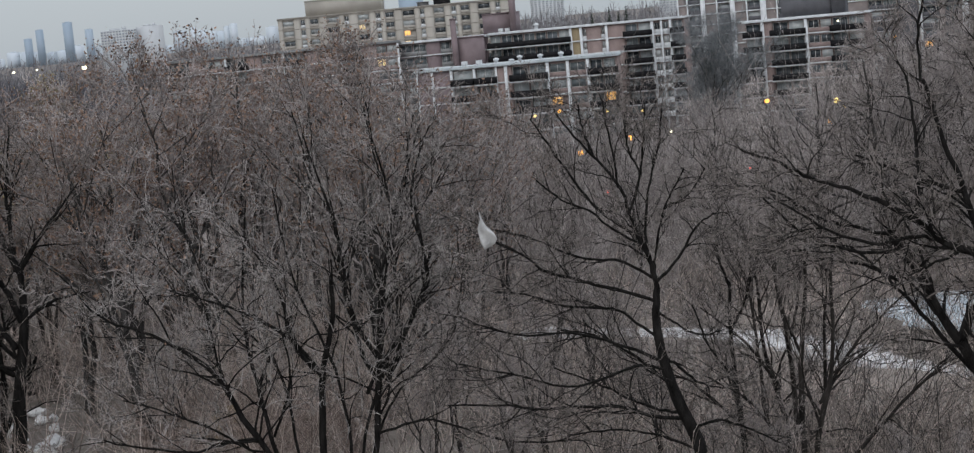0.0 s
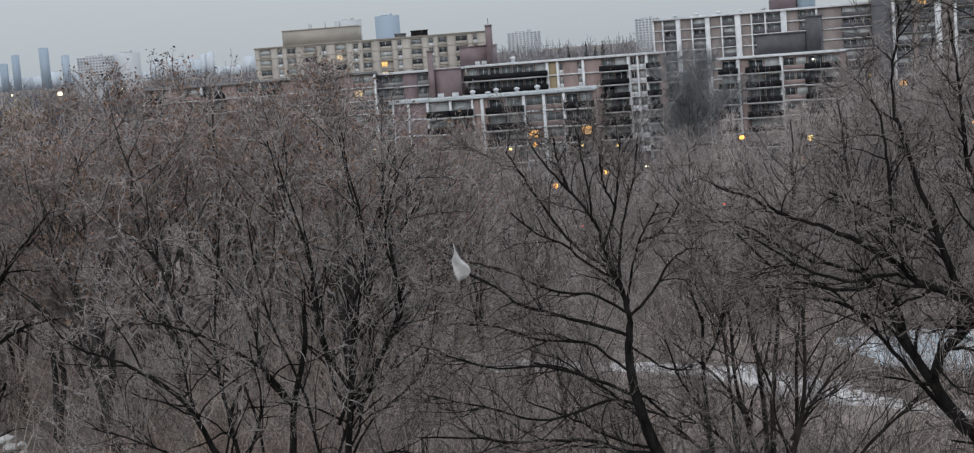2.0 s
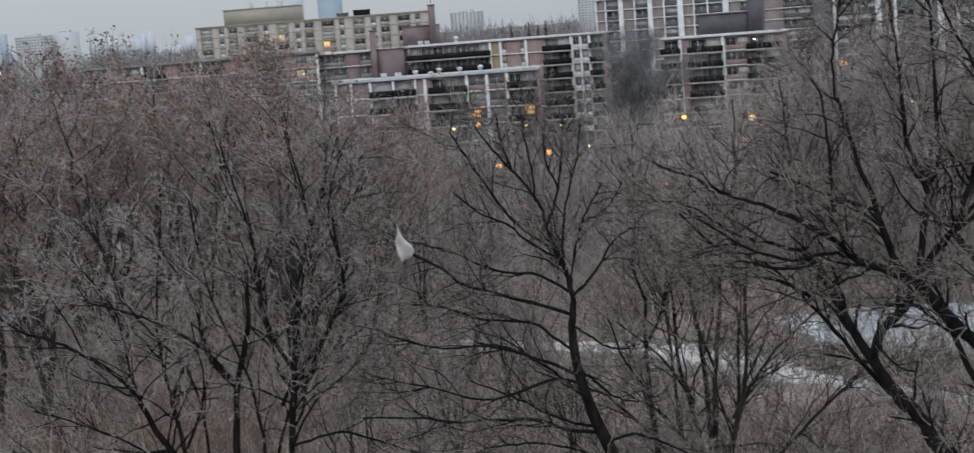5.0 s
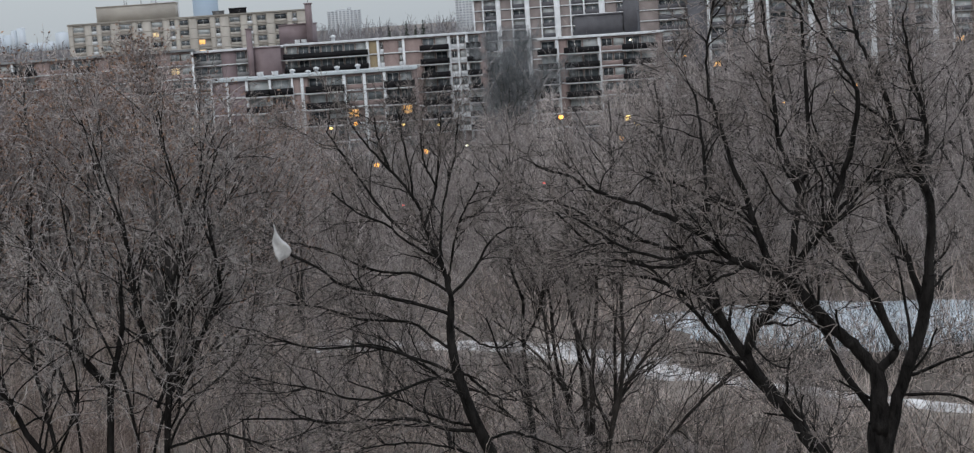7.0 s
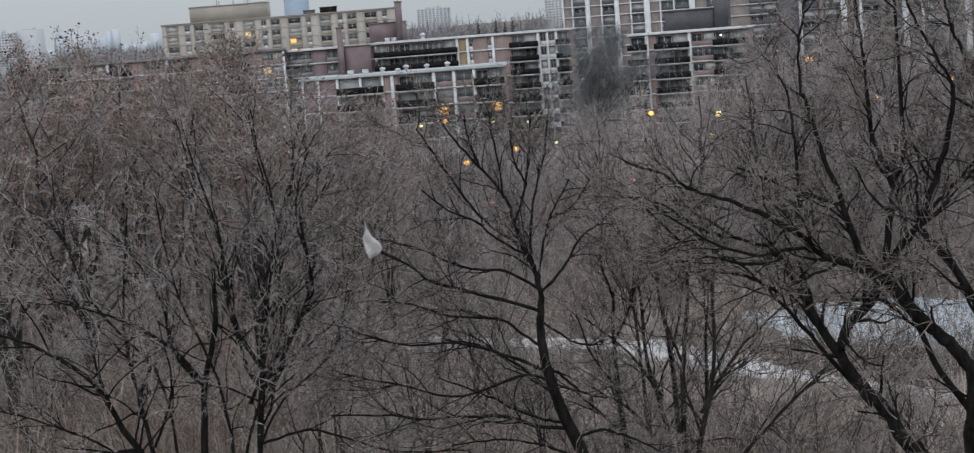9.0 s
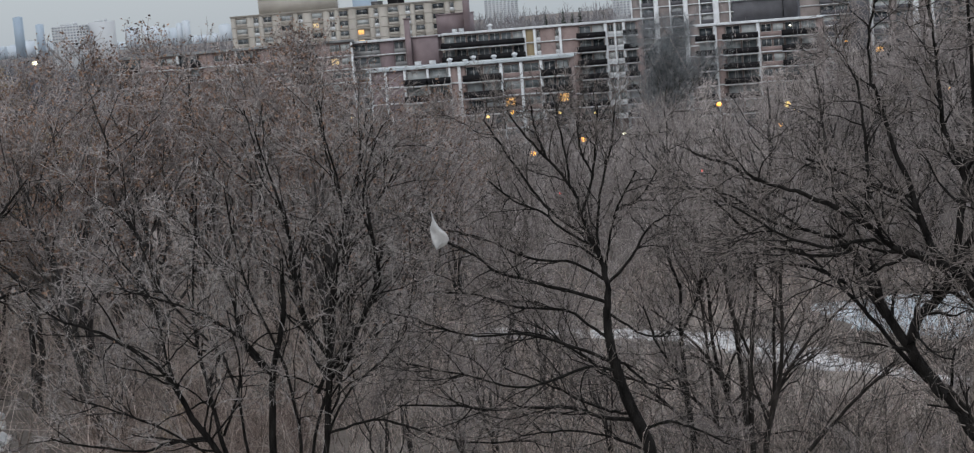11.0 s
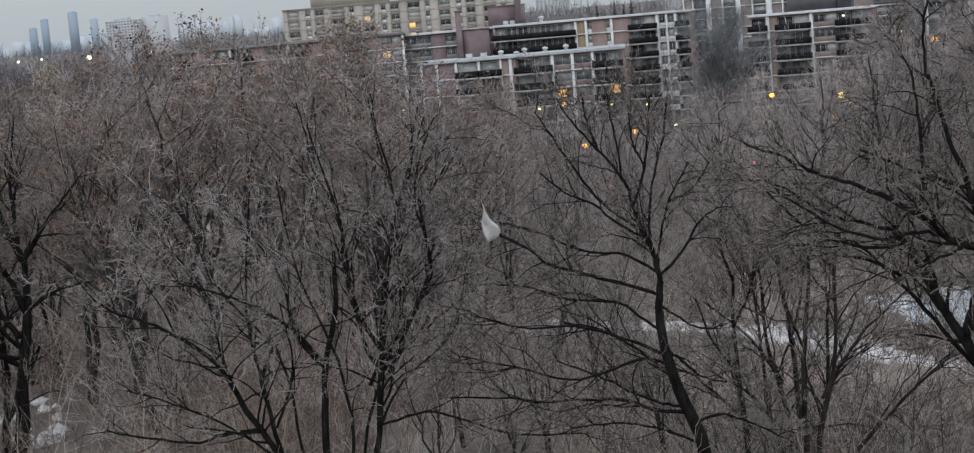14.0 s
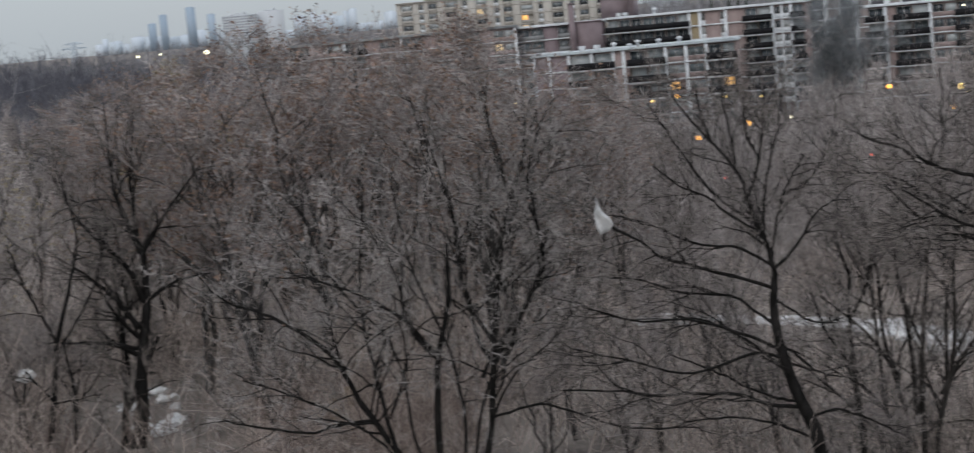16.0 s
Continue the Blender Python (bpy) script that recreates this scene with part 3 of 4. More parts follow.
limb(TREE_D, 0.30, 0.10, 0.0, (-0.38, 0.0), (-0.10, 0.93), (0.17, 3.03), (0.52, 4.94), (0.65, 6.74))
limb(TREE_D, 0.13, 0.02, 0.5, (0.65, 6.74), (0.18, 8.04), (-0.11, 9.53), (-0.06, 12.14))
limb(TREE_D, 0.12, 0.015, -1.0, (0.46, 5.14), (-0.00, 6.53), (-1.20, 8.02), (-2.03, 9.81))
limb(TREE_D, 0.11, 0.015, 1.0, (0.20, 4.24), (-0.77, 5.62), (-2.59, 7.20))
limb(TREE_D, 0.08, 0.015, -0.6, (0.06, 3.53), (-0.94, 3.87), (-3.15, 4.29))
limb(TREE_D, 0.08, 0.012, 0.6, (0.54, 5.14), (1.63, 5.66), (2.93, 5.78))
limb(TREE_D, 0.10, 0.015, -0.7, (0.61, 6.84), (1.63, 8.26), (2.87, 9.68))
limb(TREE_D, 0.09, 0.015, 1.1, (0.50, 7.44), (0.51, 9.44), (0.90, 11.75))
limb(TREE_D, 0.16, 0.06, 1.2, (-0.78, 0.0), (-0.61, 1.22), (-0.36, 2.93), (-0.47, 5.33))
limb(TREE_D, 0.09, 0.015, -0.5, (0.03, 3.33), (-0.59, 3.78), (-1.42, 4.00), (-2.29, 4.08))
limb(TREE_D, 0.05, 0.012, 0.6, (-0.01, 3.27), (-0.77, 3.69), (-1.80, 3.92))
limb(TREE_D, 0.08, 0.015, -0.7, (0.11, 3.92), (-0.62, 4.97), (-1.11, 6.13), (-1.75, 6.74))
limb(TREE_D, 0.06, 0.012, 0.5, (-0.04, 4.16), (-0.57, 4.66), (-1.22, 4.88))
limb(TREE_D, 0.06, 0.012, 0.7, (0.15, 3.92), (-0.10, 4.90), (-0.16, 5.61), (-0.37, 6.52))
limb(TREE_D, 0.11, 0.05, 0.8, (0.11, 2.92), (0.54, 3.26), (0.81, 3.71))
rooted_tree("bare_tree", "stout low-forked bare tree above dry brush", "tree", -17.5, 58, TREE_D, 14, BARK, PLAN_BIG, stout=0.95, group="large trees of the near bank")

TREE_E = []
limb(TREE_E, 0.09, 0.03, 0.0, (-0.87, 0.0), (-1.09, 1.80), (-0.97, 4.19), (-0.75, 6.09), (-0.68, 7.59))
limb(TREE_E, 0.07, 0.015, 0.8, (-0.98, 0.80), (-1.94, 1.89), (-2.18, 4.88), (-2.36, 6.37))
limb(TREE_E, 0.08, 0.015, -0.5, (-0.77, 0.51), (-0.69, 1.80), (-0.15, 4.11), (-0.06, 6.40), (0.38, 8.11))
limb(TREE_E, 0.05, 0.012, 0.6, (-0.58, 2.87), (0.47, 4.41), (1.85, 5.63))
limb(TREE_E, 0.05, 0.012, -0.7, (-1.83, 1.99), (-2.41, 2.98), (-3.62, 3.86))
limb(TREE_E, 0.06, 0.012, 0.9, (-0.57, 0.41), (0.87, 1.93), (2.38, 3.35), (3.17, 3.76))
limb(TREE_E, 0.04, 0.012, -0.6, (-0.97, 4.19), (-1.41, 5.59), (-1.57, 7.08))
rooted_tree("bare_tree", "slender many-stemmed bare sapling by the path", "tree", 11.0, 44, TREE_E, 15, BARK_BROWN, PLAN_BIG, group="large trees of the near bank")
TREE_G = []
limb(TREE_G, 0.09, 0.04, 0.0, (0.25, 0.0), (0.1, 2.4), (0.0, 4.6), (0.06, 6.3))
limb(TREE_G, 0.04, 0.012, 0.5, (0.06, 6.2), (-0.2, 7.1), (-0.1, 8.2))
limb(TREE_G, 0.04, 0.012, -0.5, (0.02, 4.9), (0.5, 5.9), (0.9, 7.2))
limb(TREE_G, 0.04, 0.012, 0.6, (0.04, 3.6), (-0.6, 4.4), (-1.0, 5.6))
rooted_tree("bare_tree", "slim single-stemmed bare sapling by the path", "tree", 7.35, 45, TREE_G, 18, BARK, PLAN_BIG, group="large trees of the near bank")
rooted_tree("bare_tree", "slender bare sapling clump below the path", "tree", 8.3, 47, [(a, b, -c, [(-0.85 * x, 0.92 * z) for x, z in p]) for a, b, c, p in TREE_E], 17, BARK_BROWN, PLAN_BIG, group="large trees of the near bank")

TREE_F = []
limb(TREE_F, 0.14, 0.06, 0.0, (-1.0, 0.0), (-0.76, 0.8), (-0.41, 2.4), (-0.08, 4.3), (0.54, 6.1))
limb(TREE_F, 0.06, 0.03, -0.4, (-0.43, 2.3), (-0.84, 3.0), (-1.21, 3.6))
limb(TREE_F, 0.12, 0.04, 0.8, (0.0, 0.0), (0.1, 0.7), (0.28, 2.3), (0.12, 4.3))
limb(TREE_F, 0.06, 0.015, -0.8, (-0.08, 4.3), (-0.84, 6.3), (-1.24, 7.8))
limb(TREE_F, 0.06, 0.015, 0.5, (0.54, 6.1), (0.97, 7.9), (0.63, 10.0))
limb(TREE_F, 0.05, 0.015, 0.9, (0.12, 4.3), (1.34, 6.0), (1.97, 7.8))
limb(TREE_F, 0.04, 0.012, -0.5, (-0.43, 2.3), (0.5, 2.4), (1.12, 2.5))
rooted_tree("bare_tree", "bare forked tree at the edge of the clearing", "tree", -20.0, 56, TREE_F, 16, BARK, PLAN_BIG, stout=0.9, group="large trees of the near bank")

# ---- the wood ----
MID_PLAN = [(7, 0.55, 40, 5, 3, 0.16, 1.0, 0.8, 2.4), (8, 0.6, 40, 3, 3, 0.12, 1.0, 0.5, 1.2), (1, 0.7, 38, 2, 3, 0.1, 1.0, 0.35, 0.8)]
FAR_PLAN = [(7, 0.55, 42, 4, 3, 0.15, 1.0, 0.9, 2.4), (7, 0.6, 42, 2, 3, 0.1, 1.0, 0.6, 1.4)]
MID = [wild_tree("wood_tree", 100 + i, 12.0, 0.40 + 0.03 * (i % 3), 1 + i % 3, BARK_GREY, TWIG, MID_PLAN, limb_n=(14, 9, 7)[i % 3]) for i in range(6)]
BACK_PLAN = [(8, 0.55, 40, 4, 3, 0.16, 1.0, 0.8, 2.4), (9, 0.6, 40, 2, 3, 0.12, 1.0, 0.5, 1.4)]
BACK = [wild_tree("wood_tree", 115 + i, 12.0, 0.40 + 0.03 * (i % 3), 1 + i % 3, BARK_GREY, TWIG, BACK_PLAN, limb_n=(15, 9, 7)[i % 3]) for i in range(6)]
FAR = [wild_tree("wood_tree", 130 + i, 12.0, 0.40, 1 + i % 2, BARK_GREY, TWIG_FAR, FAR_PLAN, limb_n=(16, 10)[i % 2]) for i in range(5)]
rng = np.random.default_rng(7)
LEAFY = [raw_mesh("foliage", *leaves(rng, m[2][rng.integers(0, len(m[2]), 3000), -1], 0.05, 0.10), RUSSET) for m in MID]
OLIVE_LEAFY = [raw_mesh("foliage", *leaves(rng, m[2][rng.integers(0, len(m[2]), 3600), -1], 0.05, 0.10), OLIVE) for m in MID]


def dark_tips(m):
    """Dark withered leaves hanging at the topmost twigs of a tree."""
    tips = m[2][:, -1]
    top = tips[tips[:, 2] > np.quantile(tips[:, 2], 0.93)]
    spots = top[rng.integers(0, len(top), 16)]
    return raw_mesh("withered_foliage", *leaves(rng, np.repeat(spots, 2, 0), 0.062, 0.05), SEED)


SEEDED = [dark_tips(m) for m in MID]


def crown_line(az):
    """How high the wood's crowns stand against the eye, by bearing."""
    return float(np.interp(az, [-28, -17, -10, -5, -2, 3, 9, 13, 17, 28], [-0.016, -0.004, 0.004, -0.003, -0.038, -0.062, -0.046, -0.016, 0.0, 0.0]))


for meshes, lo, hi, count in ((MID, 52, 60, 9), (MID, 60, 72, 15), (BACK, 72, 95, 30), (FAR, 95, 135, 38), (FAR, 135, 200, 46)):
    for i in range(count):
        az = -27 + 55 * (i + rng.uniform(0.1, 0.9)) / count
        d = rng.uniform(lo, hi)
        x, y = polar(az, d)
        pick, turn, dip = rng.integers(0, len(meshes)), rng.uniform(0, 360), rng.uniform(0, 1)
        if (8 < x < 40 and 40 < y < 73) or (d < 72 and az > -1):
            continue
        if (abs(az + 17) < 3 and d < 68) or (abs(az + 7) < 4 and d < 60):
            continue
        gz = float(ground_z(x, y))
        high = 14 + (crown_line(az) - (0.02 if az > 12 else 0.015 if az > 0 else 0.032) * dip) * d - gz
        size = min(max(high / meshes[pick][3], 0.35), 1.3)
        russet = meshes is MID and (az < -11 or (az < -6 and i % 2 == 0))
        t = plant(meshes[pick], "bare tree with a few russet leaves in the winter wood" if russet else "bare brown-grey tree standing in the winter wood", "tree", x, y, turn, size, "trees of the winter wood")
        if russet:
            olive = az < -13.5
            tagged(under("foliage", OLIVE_LEAFY[pick] if olive else LEAFY[pick], t, "withered olive leaves" if olive else "withered russet leaves"), kind="stuff")


# tall slender crowns that overtop the rest
for i, (az, d, el) in enumerate(((-15.2, 66, -0.004), (-13.3, 61, -0.001), (-11.9, 70, 0.006), (-10.6, 62, 0.011), (-9.2, 68, 0.014), (-8.0, 74, 0.011), (-6.9, 63, 0.007), (-5.4, 69, -0.003), (-4.2, 66, -0.012), (-3.4, 62, -0.020), (-3.0, 72, -0.025), (-2.2, 66, -0.034), (-1.4, 71, -0.040), (-5.0, 61, -0.006), (-0.3, 75, -0.046), (-17.9, 76, -0.016), (-17.0, 72, -0.012), (-16.2, 74, -0.008))):
    x, y = polar(az, d)
    gz = float(ground_z(x, y))
    t = plant(MID[(i * 2 + 1) % 6], "tall bare tree with a few russet leaves in the winter wood", "tree", x, y, 50 * i, (14 + el * d - gz) / MID[(i * 2 + 1) % 6][3], "trees of the winter wood")
    tagged(under("foliage", LEAFY[(i * 2 + 1) % 6], t, "withered russet leaves"), kind="stuff")
    if az > -14:
        tagged(under("foliage", SEEDED[(i * 2 + 1) % 6], t, "dark withered leaves"), kind="stuff")


# brown crowns standing before the tall towers
for i, (az, d, el) in enumerate(((13.0, 88, -0.034), (13.9, 80, -0.018), (15.0, 91, -0.008), (16.2, 84, -0.012), (17.6, 78, 0.0), (18.9, 90, -0.006), (20.3, 82, 0.004), (21.8, 77, -0.004), (23.2, 88, 0.002))):
    x, y = polar(az, d)
    gz = float(ground_z(x, y))
    k = (i * 5 + 2) % 6
    plant(MID[k], "tall bare brown tree in the wood beyond the pond", "tree", x, y, 70 * i, (14 + el * d - gz) / MID[k][3], "trees of the winter wood")


for i, (az, d, el) in enumerate(((9.4, 150, -0.046), (10.5, 162, -0.040), (11.9, 150, -0.034), (12.8, 158, -0.028))):
    x, y = polar(az, d)
    gz = float(ground_z(x, y))
    plant(FAR[i], "tall bare brown tree before the brick blocks", "tree", x, y, 80 * i, (14 + el * d - gz) / FAR[i][3], "trees of the winter wood")


# low bushy growth by the path and along the bank
for az, d, size in ((0.5, 50, 0.42), (2.5, 54, 0.5), (4.6, 49, 0.4), (7.6, 52, 0.42), (7.0, 42, 0.28), (8.8, 43, 0.28), (12.8, 41, 0.28), (14.4, 40, 0.26), (16.6, 40, 0.26), (22.5, 38, 0.26), (-0.8, 46, 0.38), (-2.5, 52, 0.45), (-12.5, 56, 0.45), (-21.5, 57, 0.5), (24.0, 47, 0.45), (17.5, 44, 0.35), (-3.5, 47, 0.38), (1.2, 58, 0.5)):
    x, y = polar(az, d)
    plant(MID[int(d + size * 100) % 6], "low bushy bare tree beside the footpath", "tree", x, y, az * 77, size, "bushy young trees")


def brush(name, seed, count, az0, az1, d0, d1, height, material, label, low=0.4, fat=1.0, shoots=6, wade=0.15, lean=0.42):
    """Dry undergrowth: fans of thin stems rooted on the land, one mass."""
    r = np.random.default_rng(seed)
    az = np.radians(r.uniform(az0, az1, count))
    d = np.sqrt(r.uniform(d0 ** 2, d1 ** 2, count))
    x, y = d * np.sin(az), d * np.cos(az)
    keep = ~((((x - 23.4) / 8.4) ** 2 + ((y - 65.6 + POND_SLANT * (x - 23.4)) / 5) ** 2 < 1) & (r.uniform(0, 1, count) < 1 - wade))
    keep &= ~((np.abs(np.degrees(az) + 17) < 3.2) & (d > 50) & (d < 69) & (r.uniform(0, 1, count) < 0.9))
    lane = np.interp(x, [0, 4, 7.5, 10.4, 12.2, 14.3, 16.7, 20.2, 30], [72, 70.2, 68.2, 64.8, 61.4, 59.1, 56.0, 51.7, 42])
    keep &= ~((x > 2) & (np.abs(y - lane) < np.where(x < 13, 1.5, 1.0)))
    keep &= ~((x > 4) & (y < lane) & (y > lane - 9) & (r.uniform(0, 1, count) < 0.7))
    x, y = x[keep], y[keep]
    n = len(x)
    P = np.empty((n, 4, 3))
    P[:, 0] = np.stack([x, y, ground_z(x, y) - 0.05], 1)
    dirn = np.stack([r.normal(0, lean, n), r.normal(0, lean, n), np.ones(n)], 1)
    h = height * r.uniform(low, 1.2, n) / 3
    for j in range(1, 4):
        dirn += r.normal(size=(n, 3)) * lean * 0.6
        P[:, j] = P[:, j - 1] + dirn * h[:, None]
    R = np.linspace(0.018, 0.007, 4)[None] * r.uniform(0.7, 1.4, n)[:, None] * (0.5 + np.hypot(x, y) / 130)[:, None] * fat
    a = tubes(P, R, 3)
    C, CR = sprout(r, P, R, shoots, 0.45, 50, 3, 0.12, lo=0.25, thin=0.75, wander=0.3)
    v, q = joined([a, tubes(C, CR, 3)])
    tagged(new(name, raw_mesh(name, v, q, material)), label, "undergrowth", kind="stuff")


TWIG_LOW = mat("tangled_brush", (0.055, 0.047, 0.043), (0.32, 0.28, 0.255), 0.3, 0.9, 0, 5, island=1.0)
brush("undergrowth", 21, 4200, -28, 28, 46, 80, 2.2, SHRUB, "dry pinkish-brown undergrowth of thin stems")
brush("undergrowth", 23, 1500, -28, -2, 54, 78, 5.0, SHRUB, "pinkish-brown saplings under the bare trees")
brush("undergrowth", 28, 1000, 0, 27, 40, 57, 2.0, SHRUB, "dry brown brush below the footpath")
brush("undergrowth", 34, 1500, 8, 27, 36, 52, 1.5, TWIG_LOW, "tangled grey-brown brush on the near bank", 0.4, 0.8, 8)
brush("undergrowth", 30, 220, 2, 27, 40, 56, 3.4, BARK_GREY, "dark young stems below the footpath")
brush("reed_bed", 29, 500, 13.5, 27, 57, 63.5, 1.9, BARK_GREY, "dark reeds at the edge of the frozen pond", 0.5, 0.6, 2, 0.3, 0.2)
brush("undergrowth", 31, 1700, -3, 27, 73, 100, 5.5, TWIG, "pale bare saplings beyond the footpath", 0.4, 1.0, 8)
PINK = mat("pinkish_brush", (0.14, 0.108, 0.096), (0.42, 0.338, 0.30), 0.3, 0.9, 0, 5, island=0.9)
brush("undergrowth", 32, 1300, -21, -6, 50, 60, 1.8, PINK, "pinkish dry brush on the near bank", 0.4, 1.0, 7)
brush("reed_bed", 33, 1500, 13.5, 26, 59, 73, 1.1, BARK_GREY, "dark reeds standing in the frozen pond", 0.4, 0.6, 2, 0.75, 0.2)
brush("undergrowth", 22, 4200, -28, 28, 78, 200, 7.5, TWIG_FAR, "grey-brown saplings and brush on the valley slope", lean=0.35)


# distance haze is painted into both wood colours as a cold grey tint
HILL_WOOD = mat("hazy_hill_wood", (0.065, 0.067, 0.082), (0.15, 0.15, 0.175), 0.03, 0.95, 0, 0.4, island=0.6)
FAR_WOOD = mat("hazy_far_wood", (0.16, 0.155, 0.165), (0.30, 0.295, 0.31), 0.03, 0.95, 0, 0.4, island=0.6)
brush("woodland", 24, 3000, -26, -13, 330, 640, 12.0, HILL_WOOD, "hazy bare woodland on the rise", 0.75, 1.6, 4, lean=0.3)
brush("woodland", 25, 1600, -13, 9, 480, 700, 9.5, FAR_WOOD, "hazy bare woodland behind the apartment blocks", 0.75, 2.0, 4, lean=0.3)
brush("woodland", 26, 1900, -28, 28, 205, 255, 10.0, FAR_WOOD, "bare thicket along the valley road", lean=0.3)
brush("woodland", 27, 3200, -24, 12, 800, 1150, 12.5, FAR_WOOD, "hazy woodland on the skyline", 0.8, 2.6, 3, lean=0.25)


# ---- buildings ----
def face_pose(az0, d0, az1, d1, z):
    """The pose of a facade whose bottom left and right ends stand at these bearings and distances; also its width."""
    a, b = Vector((*polar(az0, d0), 0)), Vector((*polar(az1, d1), 0))
    return pose(a.x, a.y, z, 0, 0, math.degrees(math.atan2(b.y - a.y, b.x - a.x))), (b - a).length


PANE = {}


def pane_mesh(key, w, h, material):
    """A window unit: sunk glass and a frame with a mullion, sharing its mesh with its like."""
    k = (key, round(w, 2), round(h, 2))
    if k not in PANE:
        f = 0.07
        frame_me = boxes_mesh("window_frame", [(0, -0.04, 0, w, 0.05, f), (0, -0.04, h - f, w, 0.05, h), (0, -0.04, f, f, 0.05, h - f), (w - f, -0.04, f, w, 0.05, h - f), (w / 2 - f / 2, -0.04, f, w / 2 + f / 2, 0.05, h - f)], ALU)
        PANE[k] = (frame_me, boxes_mesh("pane", [(f, 0.02, f, w - f, 0.04, h - f)], material))
    return PANE[k]


def add_window(parent, x, z, w, h, material, y=0.0):
    fr, gl = pane_mesh(material.name, w, h, material)
    win = under("window", fr, parent, at=pose(x, y, z))
    under("pane", gl, win)


def block(name, label, az0, d0, az1, d1, z, depth, storeys, sh, bays, wall, seed, lit=0.0, parapet=0.5, cells={}, dark=False, edge=None, cap=CONCRETE, shade=GREY_ROOF, group="apartment blocks across the valley"):
    """An apartment block seen from its face. bays: kind and share of the width, in order."""
    r = random.Random(seed)
    m, W = face_pose(az0, d0, az1, d1, z)
    b = thing("apartment_building", label, "building", m, group)
    H = storeys * sh
    eave = 0.3 if edge is not wall else -0.05
    total = sum(s for _, s in bays)
    under("wall", boxes_mesh("wall", [(0, 0.7, -3, W, depth, H)], wall), b)
    under("roof", boxes_mesh("roof", [(-eave - 0.2, -eave, H, W + eave + 0.2, depth + eave, H + 0.28), (-0.2, 0.0, H + 0.28, W + 0.2, 0.3, H + parapet)], cap), b)
    slab = boxes_mesh("floor_slab", [(-0.25, -0.05, -0.13, W + 0.25, 0.7, 0.13)] if edge is not wall else [(0, 0.14, -0.13, W, 0.7, 0.13)], edge or CONCRETE)
    for s in range(storeys):
        under("floor_slab", slab, b, at=pose(0, 0, s * sh))
    x = 0.0
    for at_bay, (kind, share) in enumerate(bays):
        w = W * share / total
        if kind == "col":
            under("column", boxes_mesh("column", [(x, -0.15, -3, x + w, 0.7, H)], CONCRETE), b)
        elif kind == "brick":
            under("brick_pier", boxes_mesh("brick_pier", [(x, 0.15, -3, x + w, 0.7, H)], BRICK_DARK if dark and at_bay < 4 else wall), b)
        elif kind == "ochre":
            under("panel", boxes_mesh("panel", [(x, 0.15, -3, x + w, 0.7, H)], OCHRE), b)
        else:
            rail = boxes_mesh("railing", [(x - 0.3, -1.45, 0.05, x + w + 0.3, -1.35, 1.15), (x - 0.3, -1.35, 0.05, x - 0.22, -0.2, 1.15), (x + w + 0.22, -1.35, 0.05, x + w + 0.3, -0.2, 1.15)], RAIL)
            deck = boxes_mesh("balcony_deck", [(x - 0.35, -1.4, -0.2, x + w + 0.35, -0.16, 0.04)], CONCRETE)
            for s in range(storeys):
                z0 = s * sh
                if kind == "balcony":
                    under("railing", rail, under("balcony", deck, b, at=pose(0, 0, z0)))
                n = max(1, round(w / 2.6))
                for i in range(n):
                    u = r.random()
                    g = cells[(at_bay, s)] if (at_bay, s) in cells and i == n // 2 else LIT_WARM if u < lit else LIT_WHITE if u < lit * 1.6 else CURTAIN if u < 0.55 else GLASS
                    ww = w / n - 0.3
                    ww = min(ww, 1.7) if g in (LIT_WARM, LIT_WHITE) else ww
                    low, hh = (0.2, sh - 0.5) if kind in ("balcony", "loggia") else (0.95, sh - 1.35)
                    yy = 0.32 if kind == "window" else 0.5
                    add_window(b, x + 0.15 + i * w / n, z0 + low, ww, hh, g, yy)
                if kind == "window":
                    under("spandrel", boxes_mesh("spandrel", [(x, 0.2, z0 + 0.13, x + w, 0.7, z0 + 0.93)], CONCRETE if w < 1.6 else wall), b)
                    under("lintel", boxes_mesh("lintel", [(x, 0.2, z0 + sh - 0.42, x + w, 0.7, z0 + sh - 0.13)], wall), b)
                if kind == "loggia":
                    under("railing", boxes_mesh("railing", [(x + 0.05, 0.05, z0 + 0.13, x + w - 0.05, 0.12, z0 + 1.05)], shade), b)
        x += w
    return b


A_BAYS = [("col", 3), ("brick", 22), ("col", 4), ("brick", 28), ("col", 4), ("balcony", 34), ("col", 4), ("balcony", 33), ("col", 3), ("brick", 12), ("col", 5), ("brick", 7), ("balcony", 57), ("col", 5), ("window", 28), ("col", 5), ("window", 28), ("col", 5), ("balcony", 44)]
front = block("front", "low brick apartment wing with white slabs and black balconies", -2.81, 279, 4.14, 275, -10.85, 14, 6, 2.75, A_BAYS, BRICK, 1, cells={(14, 3): LIT_WARM, (18, 3): LIT_WARM}, cap=PALE_ROOF, dark=True)
B_BAYS = [("balcony", 134), ("col", 4), ("ochre", 13), ("col", 4), ("window", 7), ("brick", 24), ("window", 7), ("col", 4), ("brick", 28), ("balcony", 42), ("col", 5), ("window", 11), ("col", 3), ("window", 11), ("col", 4), ("balcony", 18)]
